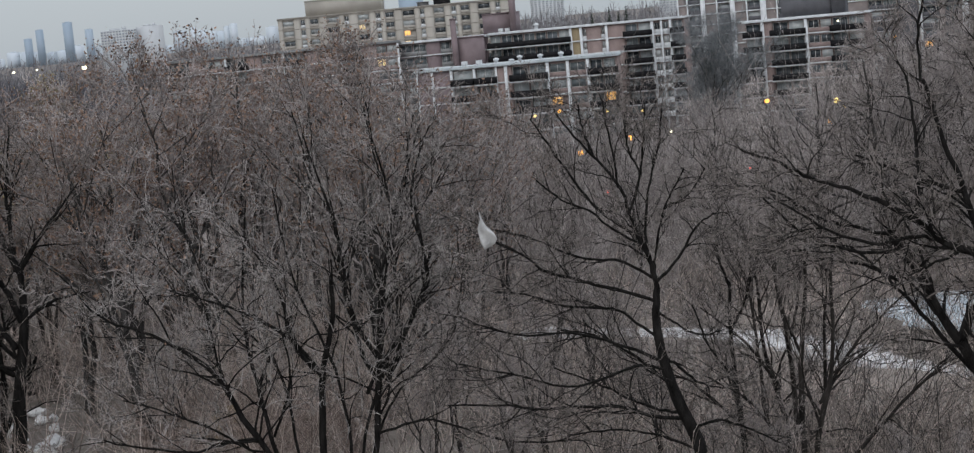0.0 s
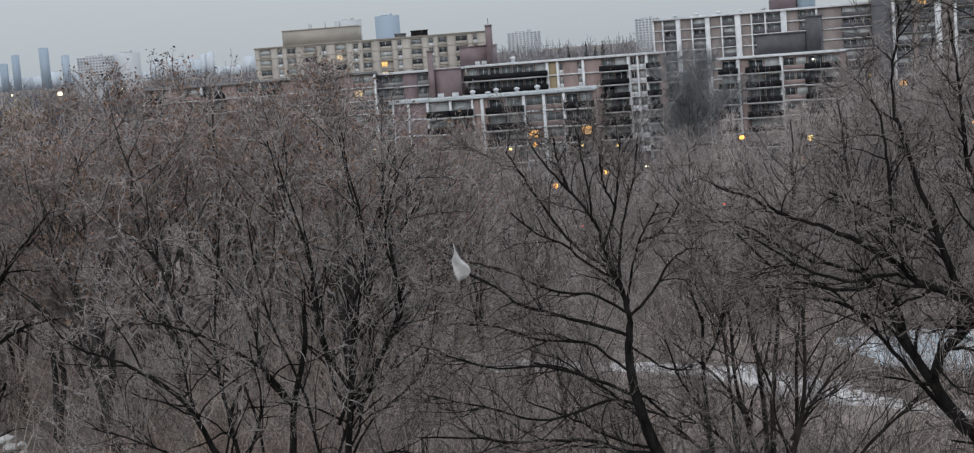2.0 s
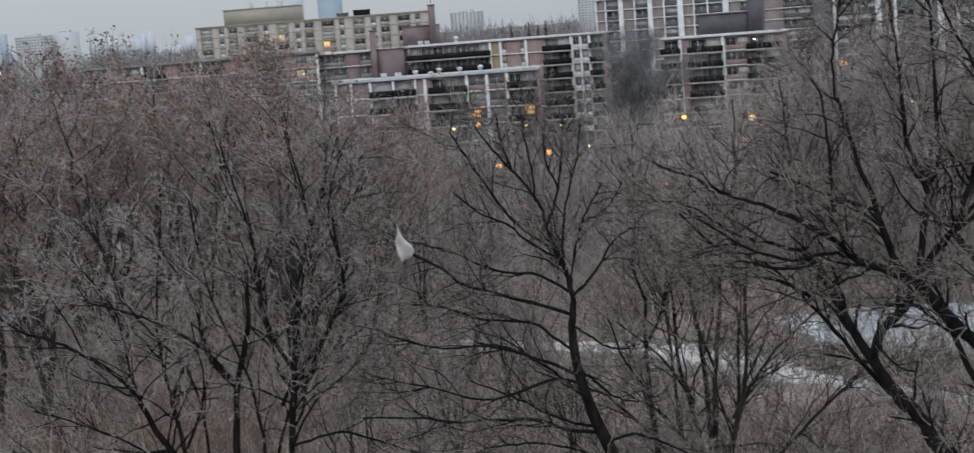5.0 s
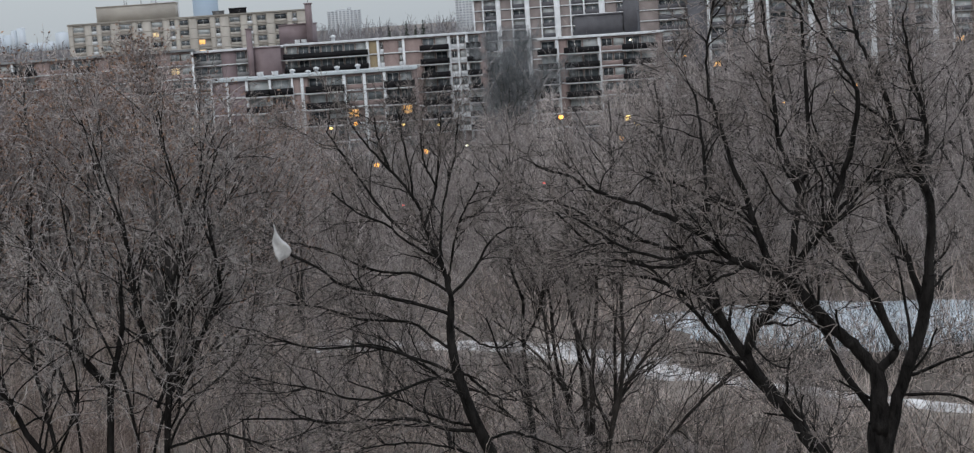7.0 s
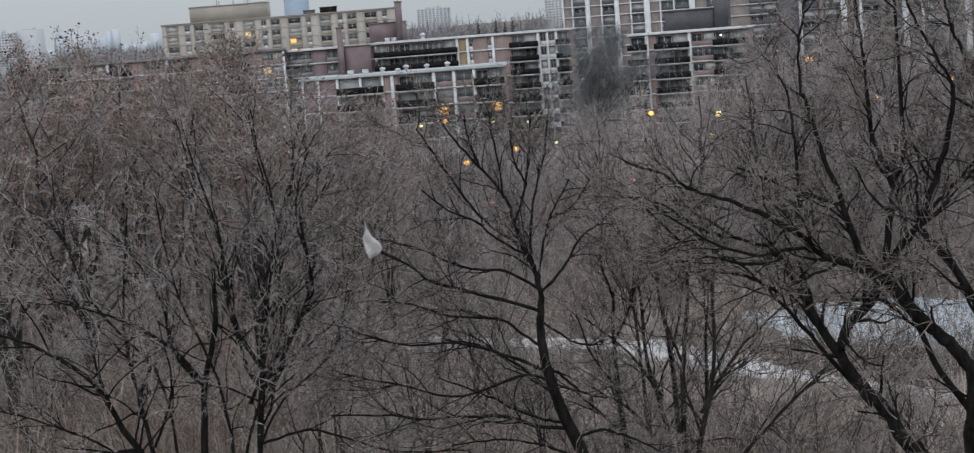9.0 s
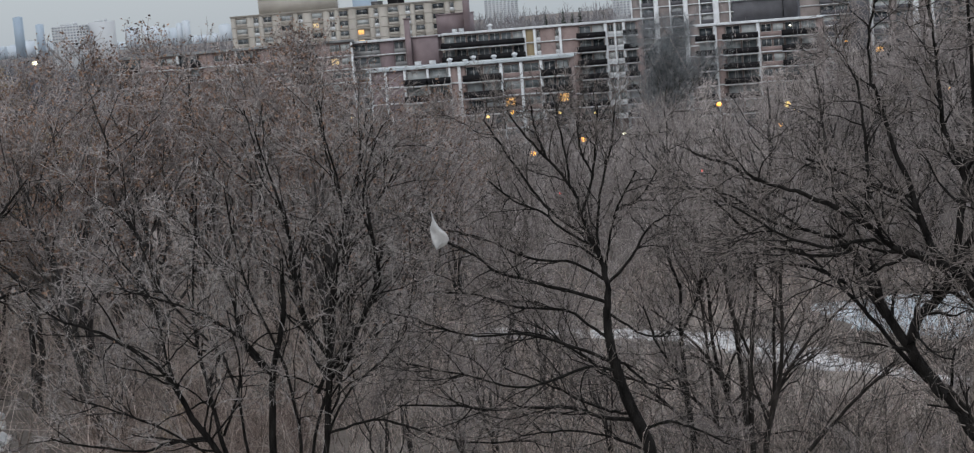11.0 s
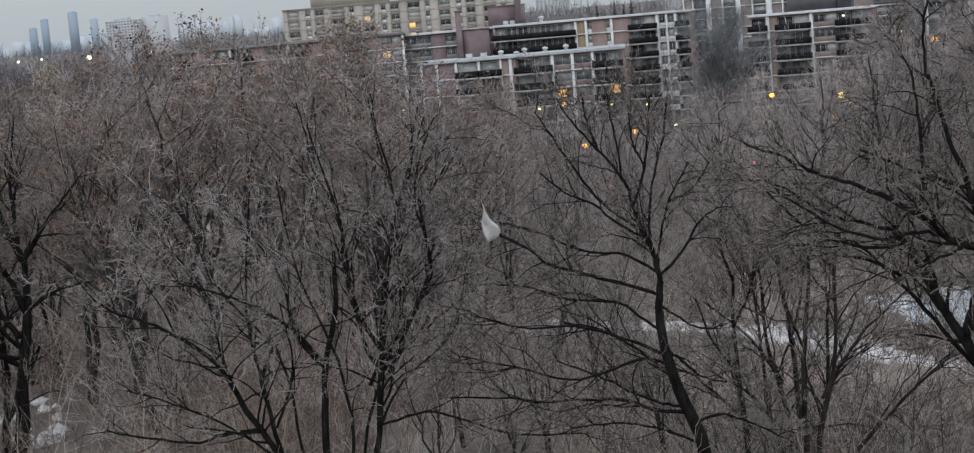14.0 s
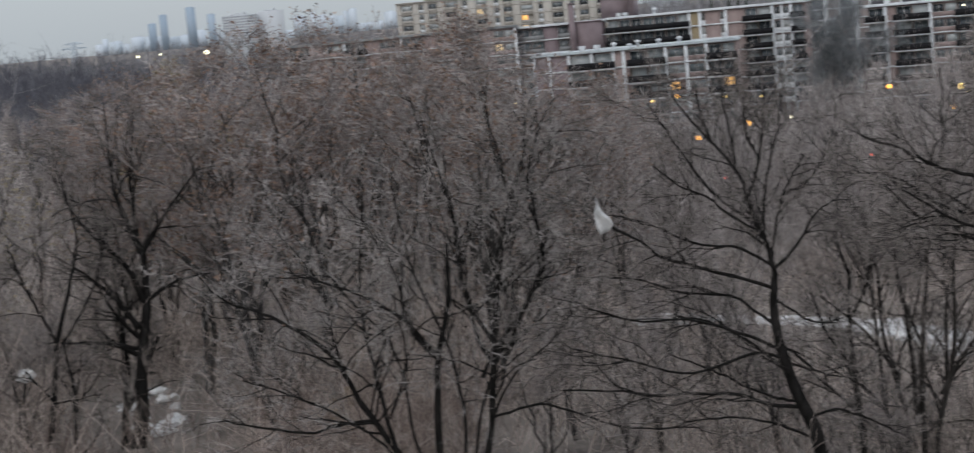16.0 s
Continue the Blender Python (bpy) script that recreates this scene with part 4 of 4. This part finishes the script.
back = block("back", "brick apartment wing with white grid and dark balconies", -0.16, 346, 6.51, 340, -9.5, 16, 7, 2.8, B_BAYS, BRICK, 2)
left_wing = block("left", "brick apartment wing with flat white roof edge", -3.4, 347, -0.2, 347, -9.3, 15, 7, 2.75, [("col", .4), ("loggia", 4), ("brick", 2), ("loggia", 3), ("brick", 4)], BRICK_DARK, 3, cells={(1, 4): LIT_WARM})
BE = [("brick", 1)] + [("window", 2.4), ("brick", 1.4), ("window", 1.1), ("brick", 0.9), ("window", 2.0), ("brick", 1.7), ("window", 2.7), ("brick", 1.1), ("window", 1.0), ("brick", 1.9)] * 3
beige = block("beige", "long beige brick apartment slab with rooftop plant room", -7.35, 458, 0.63, 453, -11.7, 18, 11, 2.72, BE, BEIGE, 4, lit=0.012, cells={(17, 8): LIT_WARM, (17, 7): LIT_WHITE, (11, 9): LIT_WHITE}, cap=BEIGE, edge=BEIGE)
SL = [("col", 2), ("brick", 15), ("col", 2), ("loggia", 23)] + [("col", 8), ("brick", 20), ("col", 2), ("loggia", 23)] * 2 + [("col", 10), ("brick", 18), ("col", 2), ("loggia", 22), ("col", 2), ("loggia", 26), ("col", 10), ("brick", 20), ("loggia", 30), ("col", 3), ("brick", 40), ("loggia", 48)]
slab_tower = block("slab", "tall brick slab with white columns and balconies", 6.38, 386, 13.68, 374, -11.5, 18, 12, 2.38, SL, BRICK_DULL, 5, shade=SLATE)
TA = [("brick", 30)] + [("col", 4), ("loggia", 25), ("brick", 8), ("loggia", 25), ("col", 9), ("brick", 18)] * 5
tall = block("tall", "tall brick apartment tower with white columns behind bare trees", 13.72, 371, 24.5, 366, -12.0, 20, 15, 2.47, TA, BRICK_DULL, 6, lit=0.01, cells={(2, 12): LIT_WARM, (4, 12): LIT_WHITE, (4, 11): LIT_WARM}, edge=GREY_ROOF, shade=SLATE)
low_right = block("low_right", "low brick apartment wing half hidden by trees", 8.6, 318, 12.6, 315, -11.4, 14, 7, 2.8, [("balcony", 2), ("col", .4), ("brick", 1), ("balcony", 4), ("col", .4), ("window", 3), ("balcony", 4)], BRICK, 8)
low_left = block("low_left", "long low brick apartment block behind the trees", -11.2, 345, -3.3, 342, -11.5, 14, 8, 2.75, [("balcony", 3), ("brick", 2), ("window", 3), ("col", .3)] * 4, BRICK, 9, lit=0.01, cap=GREY_ROOF)


def roof_box(parent, label, x0, x1, z0, z1, y0, y1, material, name="plant_room"):
    me = boxes_mesh(name, [(x0, y0, z0, x1, y1, z1), (x0 - 0.15, y0 - 0.15, z1, x1 + 0.15, y1 + 0.15, z1 + 0.25)], material)
    under(name, me, parent, label)


roof_box(beige, "beige rooftop plant room", 7.5, 28.4, 30.2, 34.4, 3, 14, BEIGE)
roof_box(left_wing, "purple brick stair tower", 12.4, 18.5, 10, 19.4, -1.8, 0, BRICK_DARK)
roof_box(left_wing, "tall brick chimney", 11.7, 12.9, 10, 23.4, -3.0, -1.8, BRICK_DARK, "chimney")
roof_box(back, "dark rooftop plant room", -1.5, 5.2, 19.9, 23.9, 2, 9, BRICK_DARK)
roof_box(back, "dark brick chimney", 4.6, 5.8, 19.9, 28.0, 0.6, 1.9, BRICK_DARK, "chimney")
roof_box(low_right, "dark slate-clad plant room", 6.9, 16.1, 19.9, 23.7, 1.0, 9, SLATE)
roof_box(low_right, "dark slate-clad lift tower", 16.3, 18.7, 19.9, 26.5, 0.8, 7, SLATE, "lift_tower")
roof_box(tall, "dark slate-clad stair tower", 0.1, 4.2, -3, 37.5, -0.5, -0.16, SLATE, "stair_tower")
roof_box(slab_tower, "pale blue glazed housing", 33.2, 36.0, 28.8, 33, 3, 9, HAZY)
roof_box(slab_tower, "dark rooftop plant room", 27, 33, 28.8, 34, 2, 9, BRICK_DARK)


def roof_vent(parent, x, y, z, h, w):
    """A white mushroom vent on a flat roof."""
    v, q = tubes(np.array([[(x, y, z), (x, y, z + h * 0.6), (x, y, z + h * 0.62), (x, y, z + h * 0.85), (x, y, z + h)]]), np.array([[w * 0.35, w * 0.3, w * 0.5, w * 0.5, 0.03]]), 10)
    under("roof_vent", raw_mesh("roof_vent", v, q, CONCRETE), parent, "white roof vent")


def cooling_unit(parent, x, y, z):
    """A white air-conditioning box with a dark fan opening."""
    box = under("cooling_unit", boxes_mesh("cooling_unit", [(x, y, z, x + 1.0, y + 0.7, z + 0.95), (x - 0.05, y - 0.03, z + 0.95, x + 1.05, y + 0.73, z + 1.0)], CONCRETE), parent, "white air-conditioning unit")
    v, q = tubes(np.array([[(x + 0.5, y - 0.04, z + 0.5), (x + 0.5, y + 0.02, z + 0.5)]]), np.array([[0.33, 0.33]]), 12)
    under("fan_grille", raw_mesh("fan_grille", v, q, RAIL), box)


for x, h in ((13.6, 1.2), (16.2, 0.8), (17.6, 1.3), (21.1, 1.2), (24.6, 1.3)):
    roof_vent(front, x, 2.0, 16.75, h, 1.0)
for x in (7.6, 10.1):
    cooling_unit(front, x, 2.0, 16.75)
for x, z in ((2.0, 24.1), (3.4, 24.1)):
    cooling_unit(back, x, 0.4, 19.85)
roof_vent(back, 9.8, 2.0, 19.85, 1.5, 1.1)
roof_box(beige, "dark rooftop duct", 43.0, 47.5, 30.2, 31.7, 2, 5, RAIL, "duct")
roof_box(beige, "dark rooftop duct", 38.5, 41.5, 30.2, 31.2, 2, 5, STEEL, "duct")
for x, h in ((14.8, 1.6), (15.4, 1.3), (19.3, 1.7), (23.3, 1.4)):
    v, q = tubes(np.array([[(x, 6, 34.4), (x, 6, 34.6 + h)]]), np.array([[0.12, 0.06]]), 6)
    under("mast", raw_mesh("mast", v, q, STEEL), beige)
v, q = tubes(np.array([[(5.2, 1.2, 28.0), (5.2, 1.2, 29.6)]]), np.array([[0.08, 0.05]]), 6)
under("mast", raw_mesh("mast", v, q, STEEL), back)
for i in range(6):
    roof_vent(slab_tower, 4.0 + 5.2 * i, 5.0, 28.8, 1.0, 1.4)


def tower(name, label, az0, az1, d, top, material, rows=0, cols=0, base=-10.0):
    """A far tower, with window bands where they can be told apart."""
    m, W = face_pose(az0, d, az1, d, base)
    t = thing(name, label, "building", m, "far towers")
    H = 14 + top * d - base
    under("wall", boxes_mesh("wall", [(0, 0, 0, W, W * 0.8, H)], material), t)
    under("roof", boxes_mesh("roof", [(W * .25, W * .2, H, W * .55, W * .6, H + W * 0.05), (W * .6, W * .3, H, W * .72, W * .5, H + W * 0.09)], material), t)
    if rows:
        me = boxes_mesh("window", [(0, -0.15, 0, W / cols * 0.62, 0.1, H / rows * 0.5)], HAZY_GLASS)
        for i in range(rows // 2, rows):
            for j in range(cols):
                under("window", me, t, at=pose(W / cols * (j + 0.19), 0, H / rows * (i + 0.25)))
    return t


tower("tower", "hazy pale grey far apartment tower", 1.35, 2.52, 1200, 0.0078, HAZY_WARM, 22, 9)
tower("tower", "far grey tower tinted bluish by haze", -3.16, -2.31, 900, 0.0238, HAZY, 0, 0)
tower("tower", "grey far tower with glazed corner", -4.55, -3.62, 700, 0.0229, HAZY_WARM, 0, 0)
tower("tower", "hazy pale grey far apartment tower", 5.77, 6.60, 1000, 0.0103, HAZY_WARM, 22, 7)
tower("tower", "hazy pale concrete apartment slab with balcony bands", -13.30, -12.10, 900, 0.0126, HAZY_WARM, 24, 12)
tower("tower", "hazy pale concrete apartment slab with blank end", -12.10, -11.20, 905, 0.0135, HAZY_WARM, 0, 0)

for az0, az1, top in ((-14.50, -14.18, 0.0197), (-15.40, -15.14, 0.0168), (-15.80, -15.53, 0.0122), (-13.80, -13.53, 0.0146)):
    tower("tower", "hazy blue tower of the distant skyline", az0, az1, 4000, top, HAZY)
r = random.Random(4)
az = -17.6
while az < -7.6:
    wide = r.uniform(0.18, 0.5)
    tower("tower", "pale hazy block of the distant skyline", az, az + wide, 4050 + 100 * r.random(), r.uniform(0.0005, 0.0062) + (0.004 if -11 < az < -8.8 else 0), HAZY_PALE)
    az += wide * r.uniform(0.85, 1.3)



def pylon(az, d, top):
    """A lattice transmission tower with two cross arms."""
    x, y = polar(az, d)
    gz = float(ground_z(x, y))
    h = 14 + top * d - gz
    t = thing("transmission_tower", "hazy grey lattice transmission tower on the skyline", "tower", pose(x, y, gz, 0, 0, -az), "")
    for sx in (-1, 1):
        for sy in (-1, 1):
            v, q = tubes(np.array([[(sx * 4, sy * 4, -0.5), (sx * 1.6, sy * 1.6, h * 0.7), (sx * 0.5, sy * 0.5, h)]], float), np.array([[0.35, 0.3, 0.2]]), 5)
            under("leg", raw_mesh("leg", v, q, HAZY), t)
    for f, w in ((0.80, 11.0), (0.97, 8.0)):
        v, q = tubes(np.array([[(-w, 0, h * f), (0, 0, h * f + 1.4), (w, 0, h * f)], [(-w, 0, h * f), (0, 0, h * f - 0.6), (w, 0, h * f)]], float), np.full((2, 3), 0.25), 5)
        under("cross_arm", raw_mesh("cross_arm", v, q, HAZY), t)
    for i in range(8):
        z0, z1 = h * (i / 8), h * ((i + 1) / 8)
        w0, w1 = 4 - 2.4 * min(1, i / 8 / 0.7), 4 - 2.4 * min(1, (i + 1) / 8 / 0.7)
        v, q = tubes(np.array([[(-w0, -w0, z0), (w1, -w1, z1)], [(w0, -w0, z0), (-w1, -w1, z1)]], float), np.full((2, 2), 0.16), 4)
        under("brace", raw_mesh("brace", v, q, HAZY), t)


pylon(-18.31, 1500, 0.0051)

# ---- dark trees among the blocks ----
DENSE = wild_tree("dense_tree", 171, 21.0, 0.62, 3, BARK_GREY, mat("dark_twigs", (0.11, 0.118, 0.125), (0.30, 0.315, 0.33), 0.3, 0.9, 0, 3, island=0.8), [(12, 0.6, 40, 4, 3, 0.3, 1.0, 1.0, 3.0), (26, 0.6, 40, 3, 3, 0.2, 1.0, 0.7, 1.8)], limb_n=22, lean=0.03)
x, y = polar(7.55, 262)
plant(DENSE, "tall dense dark tree before the brick blocks", "tree", x, y, 0, 1.0, "dark trees among the blocks")


def conifer(az, el, d, seed):
    """A spruce: a straight trunk with whorls of drooping needled boughs."""
    r = np.random.default_rng(seed)
    x, y = polar(az, d)
    gz = float(ground_z(x, y))
    h = 14 + el * d - gz
    t = thing("spruce", "dark green spruce rising behind the roofs", "tree", pose(x, y, gz), "dark trees among the blocks")
    v, q = tubes(np.array([[(0, 0, -0.2), (0, 0, h * 0.5), (0, 0, h)]]), np.array([[0.25, 0.15, 0.03]]), 7)
    under("trunk", raw_mesh("trunk", v, q, BARK, True), t)
    n = 420
    f = r.uniform(0.1, 0.99, n)
    a = r.uniform(0, 6.28, n)
    reach = (1 - f) * h * 0.2 * r.uniform(0.6, 1.15, n) + 0.2
    P = np.stack([np.stack([np.cos(a) * reach * k, np.sin(a) * reach * k, f * h - reach * 0.35 * k * k], 1) for k in (0.0, 0.5, 1.0)], 1)
    R = np.stack([np.full(n, 0.22), np.full(n, 0.3), np.full(n, 0.06)], 1) * (1.2 - f)[:, None]
    v, q = tubes(P, R, 4)
    tagged(under("crown", raw_mesh("crown", v, q, CONIFER), t), kind="stuff")


for i, (az, el) in enumerate(((3.44, -0.0036), (4.04, -0.0004), (4.35, -0.0034), (4.61, -0.0006))):
    conifer(az, el, 520 + 12 * i, 60 + i)

# ---- lamps ----
def street_lamp(name, label, az, el, d, light, radius, arm=1.2):
    """A lamp on a tall tapered pole with a short arm."""
    x, y = polar(az, d)
    gz = float(ground_z(x, y))
    h = 14 + el * d - gz
    lamp = thing(name, label, "street lamp", pose(x, y, gz, 0, 0, -az), "lamps in the valley")
    P = np.array([[(arm, 0.2, -0.2), (arm, 0.2, h * 0.6), (arm, 0.2, h + 0.25), (arm * 0.5, 0.1, h + 0.5), (0, 0, h + radius)]], float)
    v, q = tubes(P, np.array([[0.07, 0.055, 0.045, 0.04, 0.04]]), 7)
    under("pole", raw_mesh("pole", v, q, STEEL, True), lamp)
    bm = bmesh.new()
    bmesh.ops.create_icosphere(bm, subdivisions=2, radius=radius)
    bmesh.ops.scale(bm, vec=(1, 1, 0.8), verts=bm.verts)
    me = bpy.data.meshes.new("globe")
    bm.to_mesh(me)
    bm.free()
    me.materials.append(light)
    under("globe", me, lamp, "glowing globe", at=pose(0, 0, h))


for az, el, d, radius in ((4.42, -0.0803, 113, 0.23), (2.66, -0.0868, 113, 0.20), (11.26, -0.08, 113, 0.23), (19.3, -0.057, 105, 0.17), (-4.46, -0.0856, 113, 0.19), (9.17, -0.0652, 124, 0.19), (-3.5, -0.0715, 118, 0.12), (2.05, -0.0606, 144, 0.20), (16.8, -0.0645, 110, 0.14), (13.55, -0.0335, 240, 0.20)):
    street_lamp("street_lamp", "tall street lamp with a glowing amber globe", az, el, d, AMBER, radius)
for az, el, d, radius in ((-13.95, -0.0075, 400, 0.62), (-16.25, -0.0064, 420, 0.34), (-15.5, -0.0062, 410, 0.26), (-11.9, -0.0077, 405, 0.34), (-8.2, -0.0168, 380, 0.22), (0.3, -0.0975, 105, 0.11), (5.85, -0.0785, 114, 0.13), (11.72, -0.0215, 290, 0.20), (-6.4, -0.0405, 270, 0.18)):
    street_lamp("street_lamp", "tall street lamp with a glowing white globe", az, el, d, WHITE_LAMP, radius)
for az, el, d, radius in ((11.5, -0.0683, 118, 0.25), (11.77, -0.0725, 117, 0.22), (3.69, -0.063, 144, 0.16), (4.92, -0.0647, 140, 0.12), (-3.97, -0.0913, 110, 0.13), (-3.5, -0.0562, 132, 0.12), (1.18, -0.0622, 138, 0.13)):
    street_lamp("street_lamp", "street lamp with a glowing pale amber globe", az, el, d, PALE_LAMP, radius)
for az, el, d in ((-2.95, -0.0871, 113), (-1.93, -0.0888, 113)):
    street_lamp("traffic_light", "traffic light glowing green over the valley road", az, el, d, GREEN_LAMP, 0.12)
for az, el, d in ((8.46, -0.1048, 97), (3.47, -0.1123, 91)):
    street_lamp("traffic_light", "traffic light glowing red over the valley road", az, el, d, RED_LAMP, 0.09)

# ---- bag ----
bx, by = polar(-0.87, 41)
bagm = bmesh.new()
rings = []
for i in range(15):
    z = 0.5 - 0.92 * i / 14
    left = float(np.interp(z, [-0.42, -0.28, 0.08, 0.2, 0.31, 0.5], [-0.06, -0.155, -0.23, -0.2, -0.17, -0.2]))
    right = float(np.interp(z, [-0.42, -0.36, -0.31, -0.155, -0.03, 0.12, 0.31, 0.5], [-0.03, 0.08, 0.19, 0.26, 0.2, 0.0, -0.11, -0.18]))
    mid, half = (left + right) / 2, (right - left) / 2
    ring = []
    for j in range(16):
        a = 2 * math.pi * j / 16
        fold = 1 + 0.22 * math.sin(3 * a + 5 * z) * (0.5 - z)
        ring.append(bagm.verts.new((mid + half * math.cos(a), (0.025 + 0.22 * half) * math.sin(a) * fold + 0.03 * math.sin(9 * z + 2 * a), z + 0.015 * math.sin(4 * a))))
    rings.append(ring)
for a, b in zip(rings, rings[1:]):
    for j in range(16):
        bagm.faces.new((a[j], b[j], b[(j + 1) % 16], a[(j + 1) % 16]))
for ring in (rings[0], rings[-1]):
    bagm.faces.new(ring)
bmesh.ops.recalc_face_normals(bagm, faces=bagm.faces)
me = bpy.data.meshes.new("plastic_bag")
bagm.to_mesh(me)
me.materials.append(BAG)
ob = new("plastic_bag", me)
ob.matrix_world = pose(bx, by, 14 - 0.1303 * 41, 0, 5, 1)
tagged(ob, "torn white plastic bag caught on a branch tip", "bag")


# ---- rubbish ----
def crumple(name, size, flat, seed):
    """A crumpled scrap of plastic sheet."""
    r = random.Random(seed)
    bm = bmesh.new()
    bmesh.ops.create_icosphere(bm, subdivisions=2, radius=0.5)
    for v in bm.verts:
        k = 1 + 0.5 * noise.noise(v.co * 3.1 + Vector((seed, 0, 0)))
        v.co = Vector((v.co.x * size * k * r.uniform(0.85, 1.15), v.co.y * size * 0.8 * k, v.co.z * flat * k))
    me = bpy.data.meshes.new(name)
    bm.to_mesh(me)
    bm.free()
    me.materials.append(PLASTIC)
    return me


r = random.Random(9)
for i in range(20):
    a = 2 * math.pi * i / 20
    az, d = -17.1 + 0.72 * math.cos(a) + r.uniform(-0.25, 0.25), 63.5 + 3.2 * math.sin(a) + r.uniform(-1, 1)
    x, y = polar(az, d)
    ob = new("litter_scrap", crumple("litter_scrap", r.uniform(0.35, 1.0), r.uniform(0.25, 0.45), i))
    ob.matrix_world = pose(x, y, float(ground_z(x, y)) + 0.06, 0, 0, r.uniform(0, 360))
    tagged(ob, "crumpled scrap of white plastic on the ground", "litter", "white litter under the tree")

bag2 = new("plastic_bag", crumple("plastic_bag", 0.62, 0.5, 77))
x, y = polar(-21.22, 56)
bag2.matrix_world = pose(x, y, 14 - 0.186 * 56.2)
tagged(bag2, "small white plastic bag snagged on a bare branch", "bag")
WOOD_POST = mat("pale_wood", (0.20, 0.15, 0.10), (0.38, 0.30, 0.21), 2.0, 0.85, 0.4, 20, stretch=(1, 1, 0.2))
for az, d, h in ((-10.95, 56.5, 1.5), (-10.4, 57.2, 1.6)):
    x, y = polar(az, d)
    v, q = tubes(np.array([[(0, 0, -0.3), (0, 0, h * 0.5), (0.01, 0, h - 0.02), (0.01, 0, h)]]), np.array([[0.16, 0.155, 0.15, 0.02]]), 8)
    post = new("wooden_post", raw_mesh("wooden_post", v, q, WOOD_POST))
    post.matrix_world = pose(x, y, float(ground_z(x, y)))
    tagged(post, "pale weathered wooden post among the trees", "post", "wooden posts")
